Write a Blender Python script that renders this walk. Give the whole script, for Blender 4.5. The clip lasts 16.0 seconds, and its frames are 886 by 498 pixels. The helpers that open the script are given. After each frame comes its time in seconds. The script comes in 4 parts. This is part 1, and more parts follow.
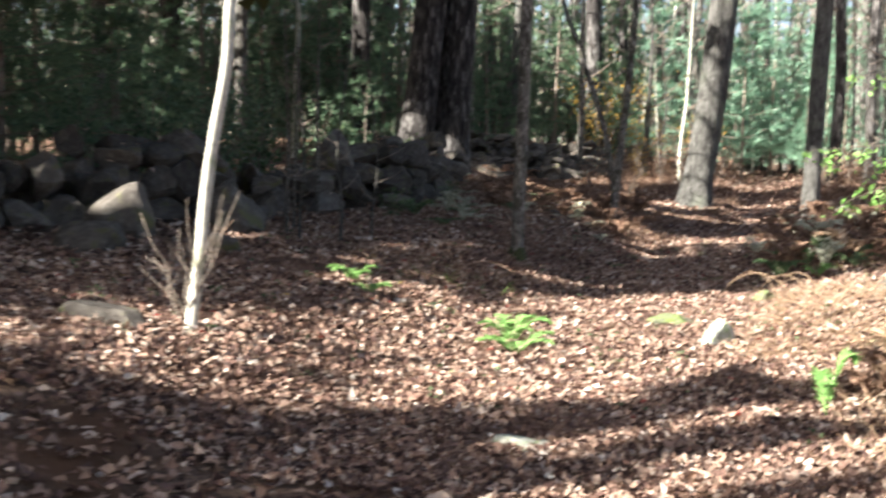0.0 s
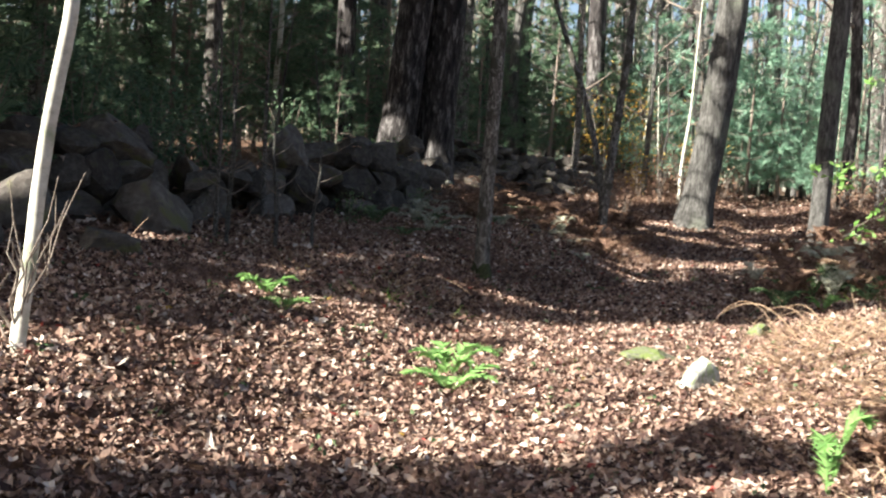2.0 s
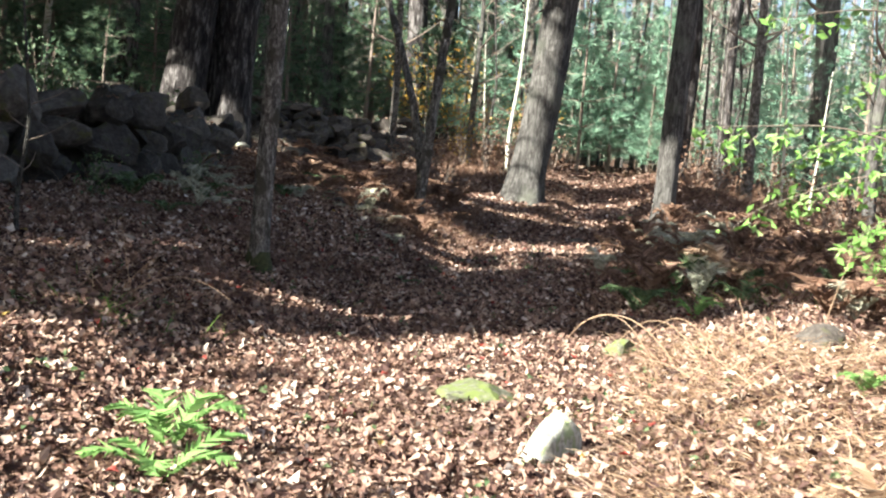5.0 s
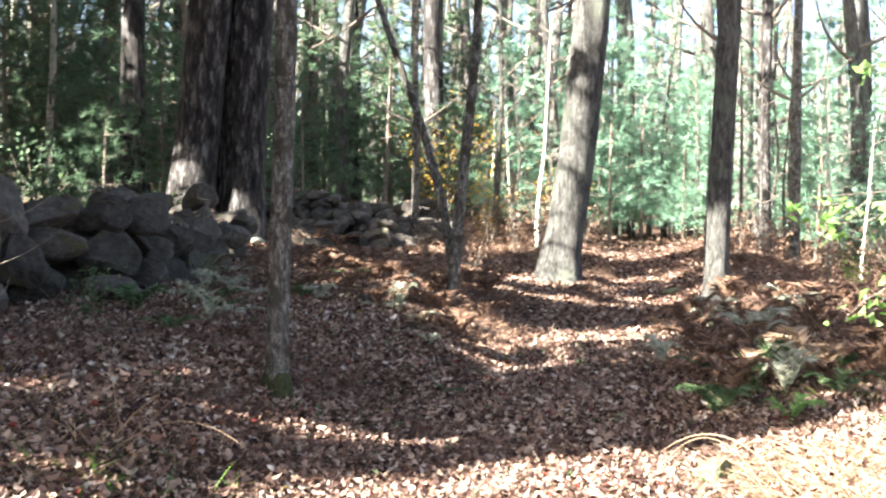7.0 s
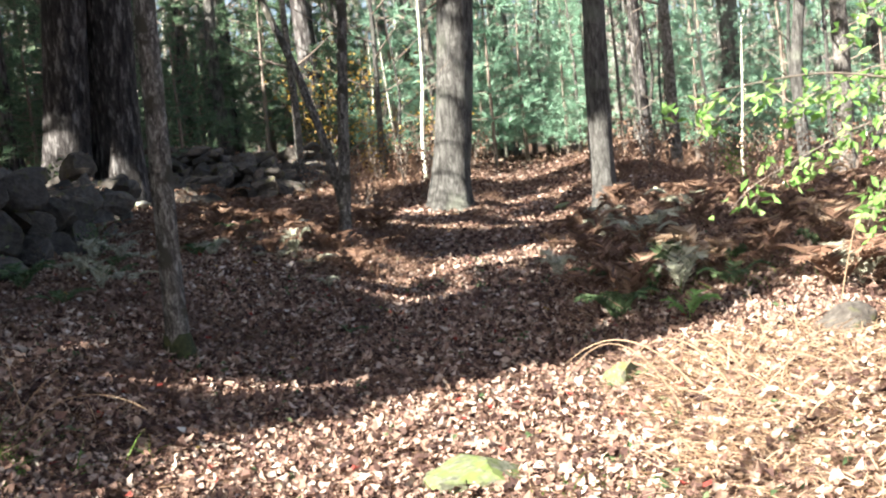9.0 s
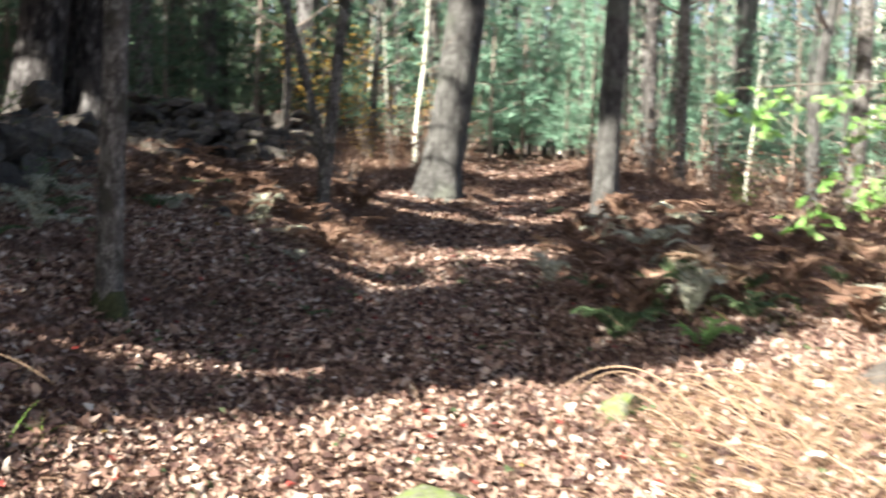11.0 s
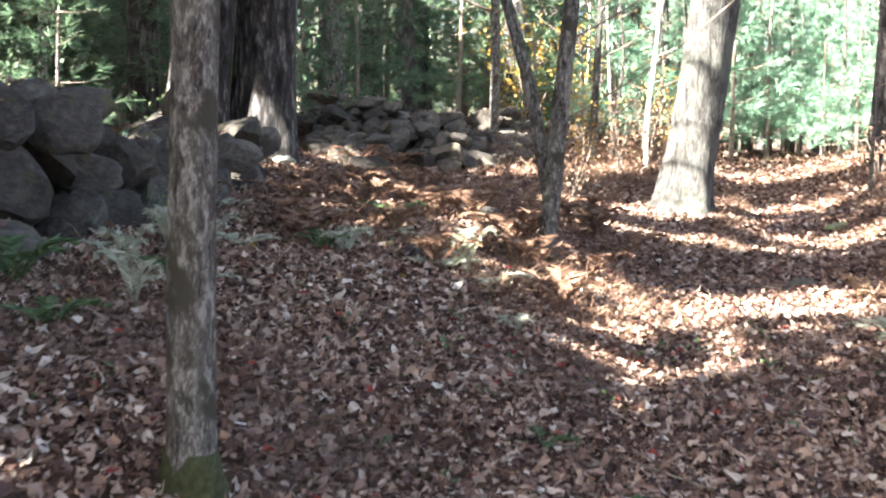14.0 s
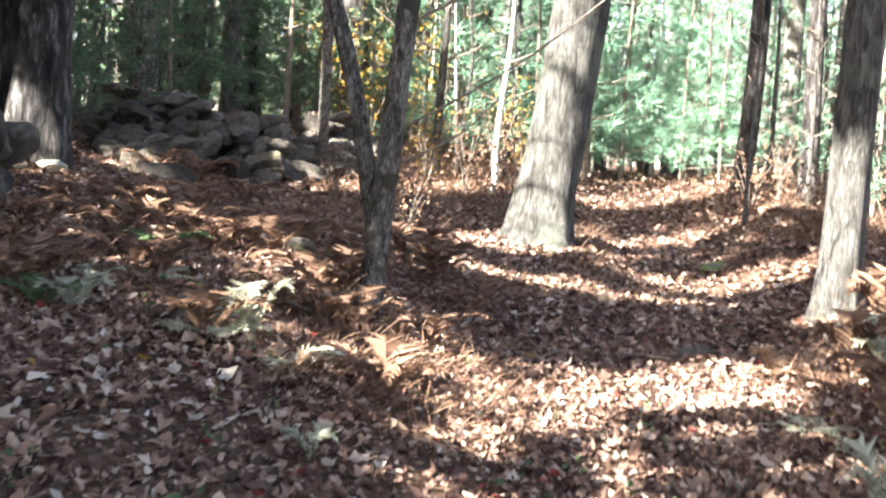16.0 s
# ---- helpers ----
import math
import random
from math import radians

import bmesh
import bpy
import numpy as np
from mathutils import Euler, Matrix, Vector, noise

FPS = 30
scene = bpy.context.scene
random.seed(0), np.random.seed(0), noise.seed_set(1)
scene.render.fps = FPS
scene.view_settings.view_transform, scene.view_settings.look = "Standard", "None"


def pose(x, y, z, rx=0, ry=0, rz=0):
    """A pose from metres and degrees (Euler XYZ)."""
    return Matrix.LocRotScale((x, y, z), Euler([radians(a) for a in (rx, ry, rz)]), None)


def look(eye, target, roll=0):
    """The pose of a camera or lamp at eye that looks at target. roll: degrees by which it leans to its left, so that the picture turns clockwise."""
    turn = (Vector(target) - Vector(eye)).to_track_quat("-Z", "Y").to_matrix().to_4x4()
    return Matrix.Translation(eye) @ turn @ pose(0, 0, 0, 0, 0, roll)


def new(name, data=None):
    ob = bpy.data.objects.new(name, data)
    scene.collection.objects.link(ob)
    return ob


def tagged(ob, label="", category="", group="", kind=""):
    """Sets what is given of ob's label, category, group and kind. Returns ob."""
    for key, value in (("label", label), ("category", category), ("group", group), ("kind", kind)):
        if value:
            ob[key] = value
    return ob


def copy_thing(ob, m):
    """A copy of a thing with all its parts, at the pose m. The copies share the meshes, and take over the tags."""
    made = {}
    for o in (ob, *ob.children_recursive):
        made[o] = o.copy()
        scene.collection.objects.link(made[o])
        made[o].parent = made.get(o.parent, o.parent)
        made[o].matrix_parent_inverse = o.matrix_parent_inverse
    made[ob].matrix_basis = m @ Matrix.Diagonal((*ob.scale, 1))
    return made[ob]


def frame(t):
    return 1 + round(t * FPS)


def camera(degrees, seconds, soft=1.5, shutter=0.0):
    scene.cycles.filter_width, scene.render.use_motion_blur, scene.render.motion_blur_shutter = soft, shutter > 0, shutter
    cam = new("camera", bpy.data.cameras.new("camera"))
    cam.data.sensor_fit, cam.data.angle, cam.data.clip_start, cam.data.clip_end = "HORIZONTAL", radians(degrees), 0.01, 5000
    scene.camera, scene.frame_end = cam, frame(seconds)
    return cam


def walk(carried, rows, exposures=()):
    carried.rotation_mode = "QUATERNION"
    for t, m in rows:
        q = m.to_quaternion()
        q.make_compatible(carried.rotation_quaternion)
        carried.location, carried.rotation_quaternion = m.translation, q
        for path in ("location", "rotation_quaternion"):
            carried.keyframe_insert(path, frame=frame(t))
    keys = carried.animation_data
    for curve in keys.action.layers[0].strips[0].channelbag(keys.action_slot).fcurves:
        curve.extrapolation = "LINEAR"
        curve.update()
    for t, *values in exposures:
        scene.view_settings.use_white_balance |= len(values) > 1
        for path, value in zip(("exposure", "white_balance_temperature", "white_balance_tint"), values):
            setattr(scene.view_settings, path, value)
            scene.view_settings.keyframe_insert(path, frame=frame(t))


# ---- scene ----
cam = camera(40.0, 16.0, soft=2.1, shutter=0.4)
PATH = [
    (0, (3.583, -6.933, 1.618), (2.943, -5.044, 1.458), 1.4),
    (0.5, (3.579, -6.349, 1.547), (3.097, -4.412, 1.421), 3.8),
    (1, (3.582, -5.902, 1.535), (3.155, -3.953, 1.408), 4.0),
    (1.5, (3.617, -5.427, 1.518), (3.074, -3.505, 1.4), 3.5),
    (2, (3.531, -5.089, 1.47), (2.88, -3.203, 1.337), 3.6),
    (2.5, (3.429, -4.672, 1.557), (2.83, -2.772, 1.378), 0.6),
    (3, (3.427, -4.219, 1.499), (2.941, -2.283, 1.371), 3.0),
    (3.2, (3.426, -4.05, 1.515), (2.965, -2.11, 1.357), 2.3),
    (5.3, (2.856, -1.851, 1.452), (2.495, 0.109, 1.284), 4.9),
    (5.5, (2.772, -1.664, 1.481), (2.406, 0.298, 1.348), 3.3),
    (6, (2.704, -1.315, 1.496), (2.292, 0.64, 1.404), 4.2),
    (6.5, (2.678, -0.999, 1.547), (2.234, 0.948, 1.443), 1.4),
    (7, (2.594, -0.883, 1.571), (2.182, 1.073, 1.522), 1.1),
    (7.5, (2.616, -0.829, 1.577), (2.229, 1.132, 1.492), -5.1),
    (8, (2.621, -0.823, 1.557), (2.289, 1.144, 1.408), -6.6),
    (8.5, (2.617, -0.856, 1.558), (2.333, 1.118, 1.403), -5.6),
    (8.7, (2.618, -0.871, 1.56), (2.357, 1.105, 1.404), -5.9),
    (10.8, (2.5, 0.038, 1.434), (2.373, 2.024, 1.241), -0.1),
    (11, (2.422, 0.262, 1.41), (2.215, 2.244, 1.241), 2.2),
    (11.5, (2.206, 0.889, 1.434), (1.754, 2.825, 1.216), 1.4),
    (12, (2.179, 1.407, 1.455), (1.558, 3.28, 1.127), 3.0),
    (12.5, (2.11, 1.857, 1.52), (1.538, 3.758, 1.279), 2.9),
    (13, (1.835, 2.427, 1.521), (1.36, 4.365, 1.378), 2.3),
    (13.5, (1.683, 2.954, 1.468), (1.206, 4.891, 1.332), 2.0),
    (14, (1.563, 3.572, 1.512), (1.028, 5.49, 1.325), 0.9),
    (14.5, (1.419, 4.136, 1.545), (1.021, 6.09, 1.396), -0.5),
    (15, (1.322, 4.831, 1.461), (1.066, 6.808, 1.307), 0.5),
    (15.5, (1.305, 5.418, 1.54), (1.008, 7.385, 1.333), 0.6),
    (16, (1.182, 6.014, 1.556), (0.903, 7.988, 1.39), 3.3),
]
walk(cam, [(t, look(eye, target, roll)) for t, eye, target, roll in PATH], [(0, 2.37, 6740, 7), (1.5, 2.16, 6740, 7), (3, 2.01, 6740, 7), (5.5, 2.45, 6700, 6), (7, 3.14, 6700, 6), (7.5, 3.08, 6740, 6), (8, 2.64, 6740, 7), (8.7, 2.53, 6740, 7), (10.8, 2.23, 6700, 7), (11.5, 2.97, 6740, 7), (12.5, 3.62, 6740, 7), (13.5, 3.82, 6740, 7), (14.5, 3.60, 6740, 7), (15.5, 3.40, 6740, 7), (16, 3.40, 6740, 7)])

# ---------------------------------------------------------------- light
SUN_EL = radians(33)
SUN = Vector((-0.66 * math.cos(SUN_EL), -0.75 * math.cos(SUN_EL), math.sin(SUN_EL))).normalized()
world = bpy.data.worlds.new("world")
scene.world = world
world.use_nodes = True
wn, wl = world.node_tree.nodes, world.node_tree.links
sky = wn.new("ShaderNodeTexSky")
sky.sky_type, sky.sun_disc = "NISHITA", False
sky.air_density, sky.dust_density, sky.ozone_density = 0.7, 3.0, 0.6
sky.sun_elevation, sky.sun_rotation = SUN_EL, math.atan2(SUN.x, SUN.y)
wn["Background"].inputs[1].default_value = 0.06
wl.new(sky.outputs[0], wn["Background"].inputs[0])
sun_data = bpy.data.lights.new("sun", "SUN")
sun_data.energy, sun_data.angle, sun_data.color = 4.9, radians(0.55), (1.0, 0.965, 0.91)
sun = new("sun", sun_data)
sun.matrix_world = look(SUN * 60, (0, 0, 0))

rng = np.random.default_rng(7)


# ---------------------------------------------------------------- materials
def ramp_node(nt, stops):
    r = nt.nodes.new("ShaderNodeValToRGB")
    while len(r.color_ramp.elements) < len(stops):
        r.color_ramp.elements.new(0.5)
    for e, (p, c) in zip(r.color_ramp.elements, stops):
        e.position, e.color = p, (*c, 1)
    return r


def material(name, stops, scale=8.0, stretch=(1, 1, 1), rough=0.85, bump=0.3, detail=8.0, island=0.0, through_light=0.0,
             patch=None, spec=0.25, relief="noise", bump_dist=0.02, vary=0.0):
    """Noise-driven colour with a second, larger scale of stain, relief, and for leaves light that passes through."""
    m = bpy.data.materials.new(name)
    m.use_nodes = True
    nt = m.node_tree
    n, l = nt.nodes, nt.links
    b = n["Principled BSDF"]
    b.inputs["Roughness"].default_value = rough
    b.inputs["Specular IOR Level"].default_value = spec
    co = n.new("ShaderNodeTexCoord")
    mp = n.new("ShaderNodeMapping")
    mp.inputs["Scale"].default_value = stretch
    l.new(co.outputs["Object"], mp.inputs[0])
    tex = n.new("ShaderNodeTexNoise")
    tex.inputs["Scale"].default_value, tex.inputs["Detail"].default_value = scale, detail
    tex.inputs["Roughness"].default_value = 0.65
    l.new(mp.outputs[0], tex.inputs["Vector"])
    value = tex.outputs[0]
    if relief == "bark":
        vor = n.new("ShaderNodeTexVoronoi")
        vor.feature, vor.inputs["Scale"].default_value = "F1", scale * 0.8
        warp = n.new("ShaderNodeVectorMath")
        warp.operation = "MULTIPLY_ADD"
        warp.inputs[1].default_value = (0.25, 0.25, 0.25)
        l.new(tex.outputs[1], warp.inputs[0])
        l.new(mp.outputs[0], warp.inputs[2])
        l.new(warp.outputs[0], vor.inputs["Vector"])
        mx = n.new("ShaderNodeMath")
        mx.operation = "MULTIPLY_ADD"
        l.new(vor.outputs["Distance"], mx.inputs[0])
        mx.inputs[1].default_value = -0.7
        l.new(tex.outputs[0], mx.inputs[2])
        ad = n.new("ShaderNodeMath")
        ad.operation = "ADD"
        l.new(mx.outputs[0], ad.inputs[0])
        ad.inputs[1].default_value = 0.25
        value = ad.outputs[0]
    if island:
        g = n.new("ShaderNodeNewGeometry")
        mix = n.new("ShaderNodeMath")
        mix.operation = "MULTIPLY_ADD"
        l.new(g.outputs["Random Per Island"], mix.inputs[0])
        mix.inputs[1].default_value = island
        sub = n.new("ShaderNodeMath")
        sub.operation = "MULTIPLY"
        l.new(value, sub.inputs[0])
        sub.inputs[1].default_value = 1 - island
        l.new(sub.outputs[0], mix.inputs[2])
        value = mix.outputs[0]
    r = ramp_node(nt, stops)
    l.new(value, r.inputs[0])
    colour = r.outputs[0]
    if patch:
        big = n.new("ShaderNodeTexNoise")
        big.inputs["Scale"].default_value, big.inputs["Detail"].default_value = patch[0], 4
        l.new(co.outputs["Object"], big.inputs["Vector"])
        pr = ramp_node(nt, [(patch[1], (0, 0, 0)), (patch[2], (1, 1, 1))])
        l.new(big.outputs[0], pr.inputs[0])
        mixc = n.new("ShaderNodeMix")
        mixc.data_type = "RGBA"
        l.new(pr.outputs[0], mixc.inputs[0])
        l.new(colour, mixc.inputs[6])
        mixc.inputs[7].default_value = (*patch[3], 1)
        colour = mixc.outputs[2]
    if vary:
        info = n.new("ShaderNodeObjectInfo")
        hsv = n.new("ShaderNodeHueSaturation")
        lo = n.new("ShaderNodeMapRange")
        lo.inputs["To Min"].default_value, lo.inputs["To Max"].default_value = 1 - vary, 1 + vary
        l.new(info.outputs["Random"], lo.inputs["Value"])
        l.new(lo.outputs[0], hsv.inputs["Value"])
        l.new(colour, hsv.inputs["Color"])
        colour = hsv.outputs[0]
    l.new(colour, b.inputs["Base Color"])
    if bump:
        bp = n.new("ShaderNodeBump")
        bp.inputs["Strength"].default_value, bp.inputs["Distance"].default_value = bump, bump_dist
        l.new(value if relief == "bark" else tex.outputs[0], bp.inputs["Height"])
        l.new(bp.outputs[0], b.inputs["Normal"])
    if through_light:
        tr = n.new("ShaderNodeBsdfTranslucent")
        ms = n.new("ShaderNodeMixShader")
        ms.inputs[0].default_value = through_light
        l.new(colour, tr.inputs[0])
        l.new(b.outputs[0], ms.inputs[1])
        l.new(tr.outputs[0], ms.inputs[2])
        l.new(ms.outputs[0], n["Material Output"].inputs[0])
    return m


M = {
    "soil": material("forest_soil", [(0.3, (0.045, 0.028, 0.02)), (0.5, (0.13, 0.08, 0.055)), (0.7, (0.26, 0.175, 0.12))],
                     scale=24, bump=0.9, bump_dist=0.03, patch=(0.9, 0.45, 0.62, (0.1, 0.05, 0.028))),
    "litter": material("fallen_leaf", [(0.0, (0.03, 0.018, 0.017)), (0.2, (0.088, 0.051, 0.044)), (0.4, (0.2, 0.12, 0.094)), (0.58, (0.31, 0.2, 0.153)),
                                       (0.76, (0.41, 0.287, 0.222)), (0.9, (0.54, 0.425, 0.352)), (1.0, (0.74, 0.67, 0.6))],
                       patch=(0.8, 0.54, 0.72, (0.175, 0.112, 0.09)), scale=18, island=0.92, bump=0.3, through_light=0.12, rough=0.78, spec=0.1),
    "pale_leaf": material("pale_leaf_underside", [(0.0, (0.34, 0.265, 0.215)), (0.5, (0.5, 0.42, 0.355)), (1.0, (0.68, 0.61, 0.54))],
                          scale=20, island=0.8, bump=0.2, through_light=0.15, rough=0.7),
    "oak_bark": material("furrowed_oak_bark", [(0.1, (0.04, 0.037, 0.034)), (0.4, (0.115, 0.109, 0.101)), (0.72, (0.235, 0.229, 0.215))],
                         scale=22, stretch=(1, 1, 0.24), relief="bark", bump=1.0, bump_dist=0.045, patch=(1.3, 0.55, 0.7, (0.2, 0.21, 0.17))),
    "pine_bark": material("dark_pine_bark", [(0.12, (0.014, 0.012, 0.012)), (0.45, (0.066, 0.058, 0.056)), (0.72, (0.25, 0.235, 0.228))],
                          scale=14, stretch=(1, 1, 0.28), relief="bark", bump=1.0, bump_dist=0.06),
    "grey_bark": material("grey_scaly_bark", [(0.1, (0.035, 0.031, 0.028)), (0.42, (0.165, 0.15, 0.136)), (0.68, (0.43, 0.415, 0.385))],
                          scale=30, stretch=(1, 1, 0.32), relief="bark", bump=1.0, bump_dist=0.02, patch=(7.0, 0.53, 0.6, (0.075, 0.07, 0.055))),
    "pale_bark": material("pale_smooth_bark", [(0.25, (0.26, 0.25, 0.2)), (0.45, (0.52, 0.5, 0.43)), (0.75, (0.68, 0.66, 0.59))],
                          scale=16, stretch=(1, 1, 1.3), bump=0.5, bump_dist=0.008, rough=0.7, patch=(5.0, 0.52, 0.64, (0.3, 0.33, 0.22))),
    "twig": material("twig_bark", [(0.3, (0.1, 0.075, 0.06)), (0.7, (0.3, 0.25, 0.21))], scale=30, bump=0.3, bump_dist=0.004),
    "stone": material("weathered_granite", [(0.3, (0.045, 0.037, 0.033)), (0.5, (0.082, 0.071, 0.062)), (0.68, (0.14, 0.127, 0.114)), (0.85, (0.31, 0.295, 0.27))],
                      scale=4.0, bump=0.7, bump_dist=0.07, patch=(2.0, 0.56, 0.66, (0.085, 0.082, 0.04)), vary=0.5),
    "moss": material("dark_moss", [(0.3, (0.02, 0.022, 0.01)), (0.55, (0.05, 0.055, 0.022)), (0.8, (0.1, 0.1, 0.045))], scale=38, bump=1.0, bump_dist=0.01),
    "mossy": material("mossy_stone", [(0.3, (0.06, 0.06, 0.045)), (0.5, (0.14, 0.145, 0.1)), (0.7, (0.28, 0.28, 0.21))],
                      scale=9, bump=0.6, bump_dist=0.015, patch=(4, 0.42, 0.6, (0.15, 0.19, 0.06))),
    "pale_stone": material("pale_lichened_stone", [(0.3, (0.2, 0.2, 0.17)), (0.5, (0.38, 0.385, 0.33)), (0.7, (0.58, 0.58, 0.52))],
                           scale=9, bump=0.6, bump_dist=0.015, patch=(4, 0.5, 0.64, (0.26, 0.31, 0.17))),
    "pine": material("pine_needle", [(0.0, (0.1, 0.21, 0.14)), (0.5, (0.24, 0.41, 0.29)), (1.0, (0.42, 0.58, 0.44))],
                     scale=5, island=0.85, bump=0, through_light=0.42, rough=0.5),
    # darker copy of the pine needles: wall-side shade put into the colour
    "shade_green": material("shade_darkened_foliage", [(0.0, (0.05, 0.095, 0.055)), (0.5, (0.115, 0.19, 0.115)), (1.0, (0.23, 0.32, 0.19))],
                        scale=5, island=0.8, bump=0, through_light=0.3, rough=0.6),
    "far_leaf": material("distant_foliage", [(0.0, (0.09, 0.13, 0.09)), (0.45, (0.17, 0.24, 0.17)), (0.75, (0.27, 0.31, 0.22)), (1.0, (0.34, 0.26, 0.17))],
                         scale=5, island=0.9, bump=0, through_light=0.35, rough=0.7),
    "dark_leaf": material("canopy_leaf", [(0.0, (0.03, 0.06, 0.02)), (0.6, (0.08, 0.11, 0.04)), (1.0, (0.16, 0.14, 0.07))], scale=5, island=0.8, bump=0, through_light=0.15),
    "green": material("green_leaf", [(0.0, (0.06, 0.16, 0.03)), (0.6, (0.13, 0.27, 0.05)), (1.0, (0.25, 0.36, 0.08))],
                      scale=6, island=0.8, bump=0, through_light=0.4, rough=0.45),
    "dull_green": material("dull_green_leaf", [(0.0, (0.05, 0.09, 0.04)), (0.6, (0.11, 0.165, 0.075)), (1.0, (0.22, 0.26, 0.14))],
                           scale=6, island=0.8, bump=0, through_light=0.3, rough=0.6),
    "lime": material("sunlit_leaf", [(0.0, (0.15, 0.32, 0.07)), (0.6, (0.25, 0.44, 0.13)), (1.0, (0.38, 0.52, 0.22))],
                     scale=6, island=0.8, bump=0, through_light=0.4, rough=0.45),
    "yellow": material("yellow_leaf", [(0.0, (0.3, 0.17, 0.04)), (0.6, (0.45, 0.3, 0.07)), (1.0, (0.55, 0.42, 0.16))],
                       scale=6, island=0.8, bump=0, through_light=0.35, rough=0.5),
    "straw": material("dry_grass", [(0.0, (0.2, 0.115, 0.07)), (0.5, (0.37, 0.25, 0.16)), (1.0, (0.58, 0.45, 0.33))],
                      scale=6, island=0.8, bump=0, through_light=0.25, rough=0.6),
    "rust": material("dead_bracken", [(0.0, (0.08, 0.043, 0.031)), (0.5, (0.2, 0.117, 0.08)), (1.0, (0.4, 0.27, 0.185))],
                     scale=6, island=0.8, bump=0, through_light=0.2, rough=0.65),
    "fern": material("green_fern", [(0.0, (0.12, 0.27, 0.08)), (1.0, (0.3, 0.48, 0.16))], scale=6, island=0.7, bump=0, through_light=0.35),
    "pale_fern": material("withered_fern", [(0.0, (0.33, 0.34, 0.25)), (1.0, (0.56, 0.55, 0.44))], scale=6, island=0.7, bump=0, through_light=0.3),
    "red": material("red_leaf", [(0.0, (0.22, 0.04, 0.035)), (1.0, (0.36, 0.08, 0.06))], scale=6, island=0.7, bump=0, through_light=0.25),
}


# ---------------------------------------------------------------- mesh helpers
def mesh(name, verts, faces, mat, smooth=False):
    me = bpy.data.meshes.new(name)
    v = np.asarray(verts, np.float32)
    me.from_pydata(v.tolist(), [], faces.tolist() if isinstance(faces, np.ndarray) else faces)
    me.materials.append(mat)
    if smooth:
        me.polygons.foreach_set("use_smooth", np.ones(len(me.polygons), bool))
    me.update()
    return me


def part(name, geometry, mat, parent=None, label="", smooth=False):
    ob = new(name, mesh(name, *geometry, mat, smooth))
    if parent:
        ob.parent = parent
    return tagged(ob, label)


def joined(pieces):
    verts, faces, n = [], [], 0
    for v, f in pieces:
        verts.append(np.asarray(v, float))
        faces += [tuple(int(i) + n for i in q) for q in f]
        n += len(v)
    return np.concatenate(verts), faces


def tube(points, radii, sides=10, lump=0.0, seed=0, flare=0.0, flare_height=0.5, lobes=5, close=True):
    """A limb along a line of points: round, tapered, lumpy, with a root flare at its start."""
    p = np.asarray(points, float)
    r = np.asarray(radii, float)
    g = np.random.default_rng(seed)
    d = np.gradient(p, axis=0)
    d /= np.linalg.norm(d, axis=1)[:, None] + 1e-9
    ref = np.array([1.0, 0, 0]) if abs(d[0][0]) < 0.8 else np.array([0, 1.0, 0])
    a = np.cross(d, ref)
    a /= np.linalg.norm(a, axis=1)[:, None]
    b = np.cross(d, a)
    ang = np.linspace(0, 2 * np.pi, sides, endpoint=False)
    length = np.r_[0, np.cumsum(np.linalg.norm(np.diff(p, axis=0), axis=1))]
    rad = r[:, None] * np.ones(sides)
    if lump:
        ph = g.uniform(0, 6.28, 4)
        rad = rad * (1 + lump * (np.sin(2 * ang + ph[0] + length[:, None] * 0.9) * 0.5 + np.sin(3 * ang + ph[1] - length[:, None] * 1.7) * 0.4
                                 + g.normal(0, 0.25, rad.shape)))
    if flare:
        f = np.exp(-length / flare_height)[:, None]
        rad = rad * (1 + flare * f * (0.75 + 0.45 * np.sin(lobes * ang + g.uniform(0, 6))))
    v = p[:, None] + rad[..., None] * (np.cos(ang)[None, :, None] * a[:, None] + np.sin(ang)[None, :, None] * b[:, None])
    m = len(p)
    i, j = np.meshgrid(np.arange(m - 1), np.arange(sides), indexing="ij")
    k = (j + 1) % sides
    f = np.stack([i * sides + j, i * sides + k, (i + 1) * sides + k, (i + 1) * sides + j], -1).reshape(-1, 4).tolist()
    if close:
        f.append(list(range((m - 1) * sides, m * sides)))
    return v.reshape(-1, 3), f


def leaves(centres, size, g, up=0.4, fold=0.25, long=1.5):
    """Small folded leaf blades (two quads) at the centres, turned at random; up: how flat they lie."""
    c = np.asarray(centres, float)
    n = len(c)
    s = size if isinstance(size, np.ndarray) else np.full(n, size)
    nrm = g.normal(0, 1, (n, 3)) * (1 - up)
    nrm[:, 2] += up * 1.6
    nrm /= np.linalg.norm(nrm, axis=1)[:, None]
    t = g.normal(0, 1, (n, 3))
    t -= nrm * (t * nrm).sum(1)[:, None]
    t /= np.linalg.norm(t, axis=1)[:, None]
    b = np.cross(nrm, t)
    L, W = (s * long * 0.5)[:, None], (s * 0.5)[:, None]
    F = (g.normal(fold, 0.2, n) * s)[:, None] * nrm
    C = (g.normal(0.1, 0.2, n) * s)[:, None] * nrm
    v = np.stack([c - t * L + C, c - b * W - t * L * 0.1 + F, c + t * L + C, c + b * W - t * L * 0.1 + F, c - t * L * 0.1], 1).reshape(-1, 3)
    o = np.arange(n)[:, None, None] * 5
    f = (o + np.array([[0, 4, 1], [1, 4, 2], [2, 4, 3], [3, 4, 0]])).reshape(-1, 3)
    return v, f


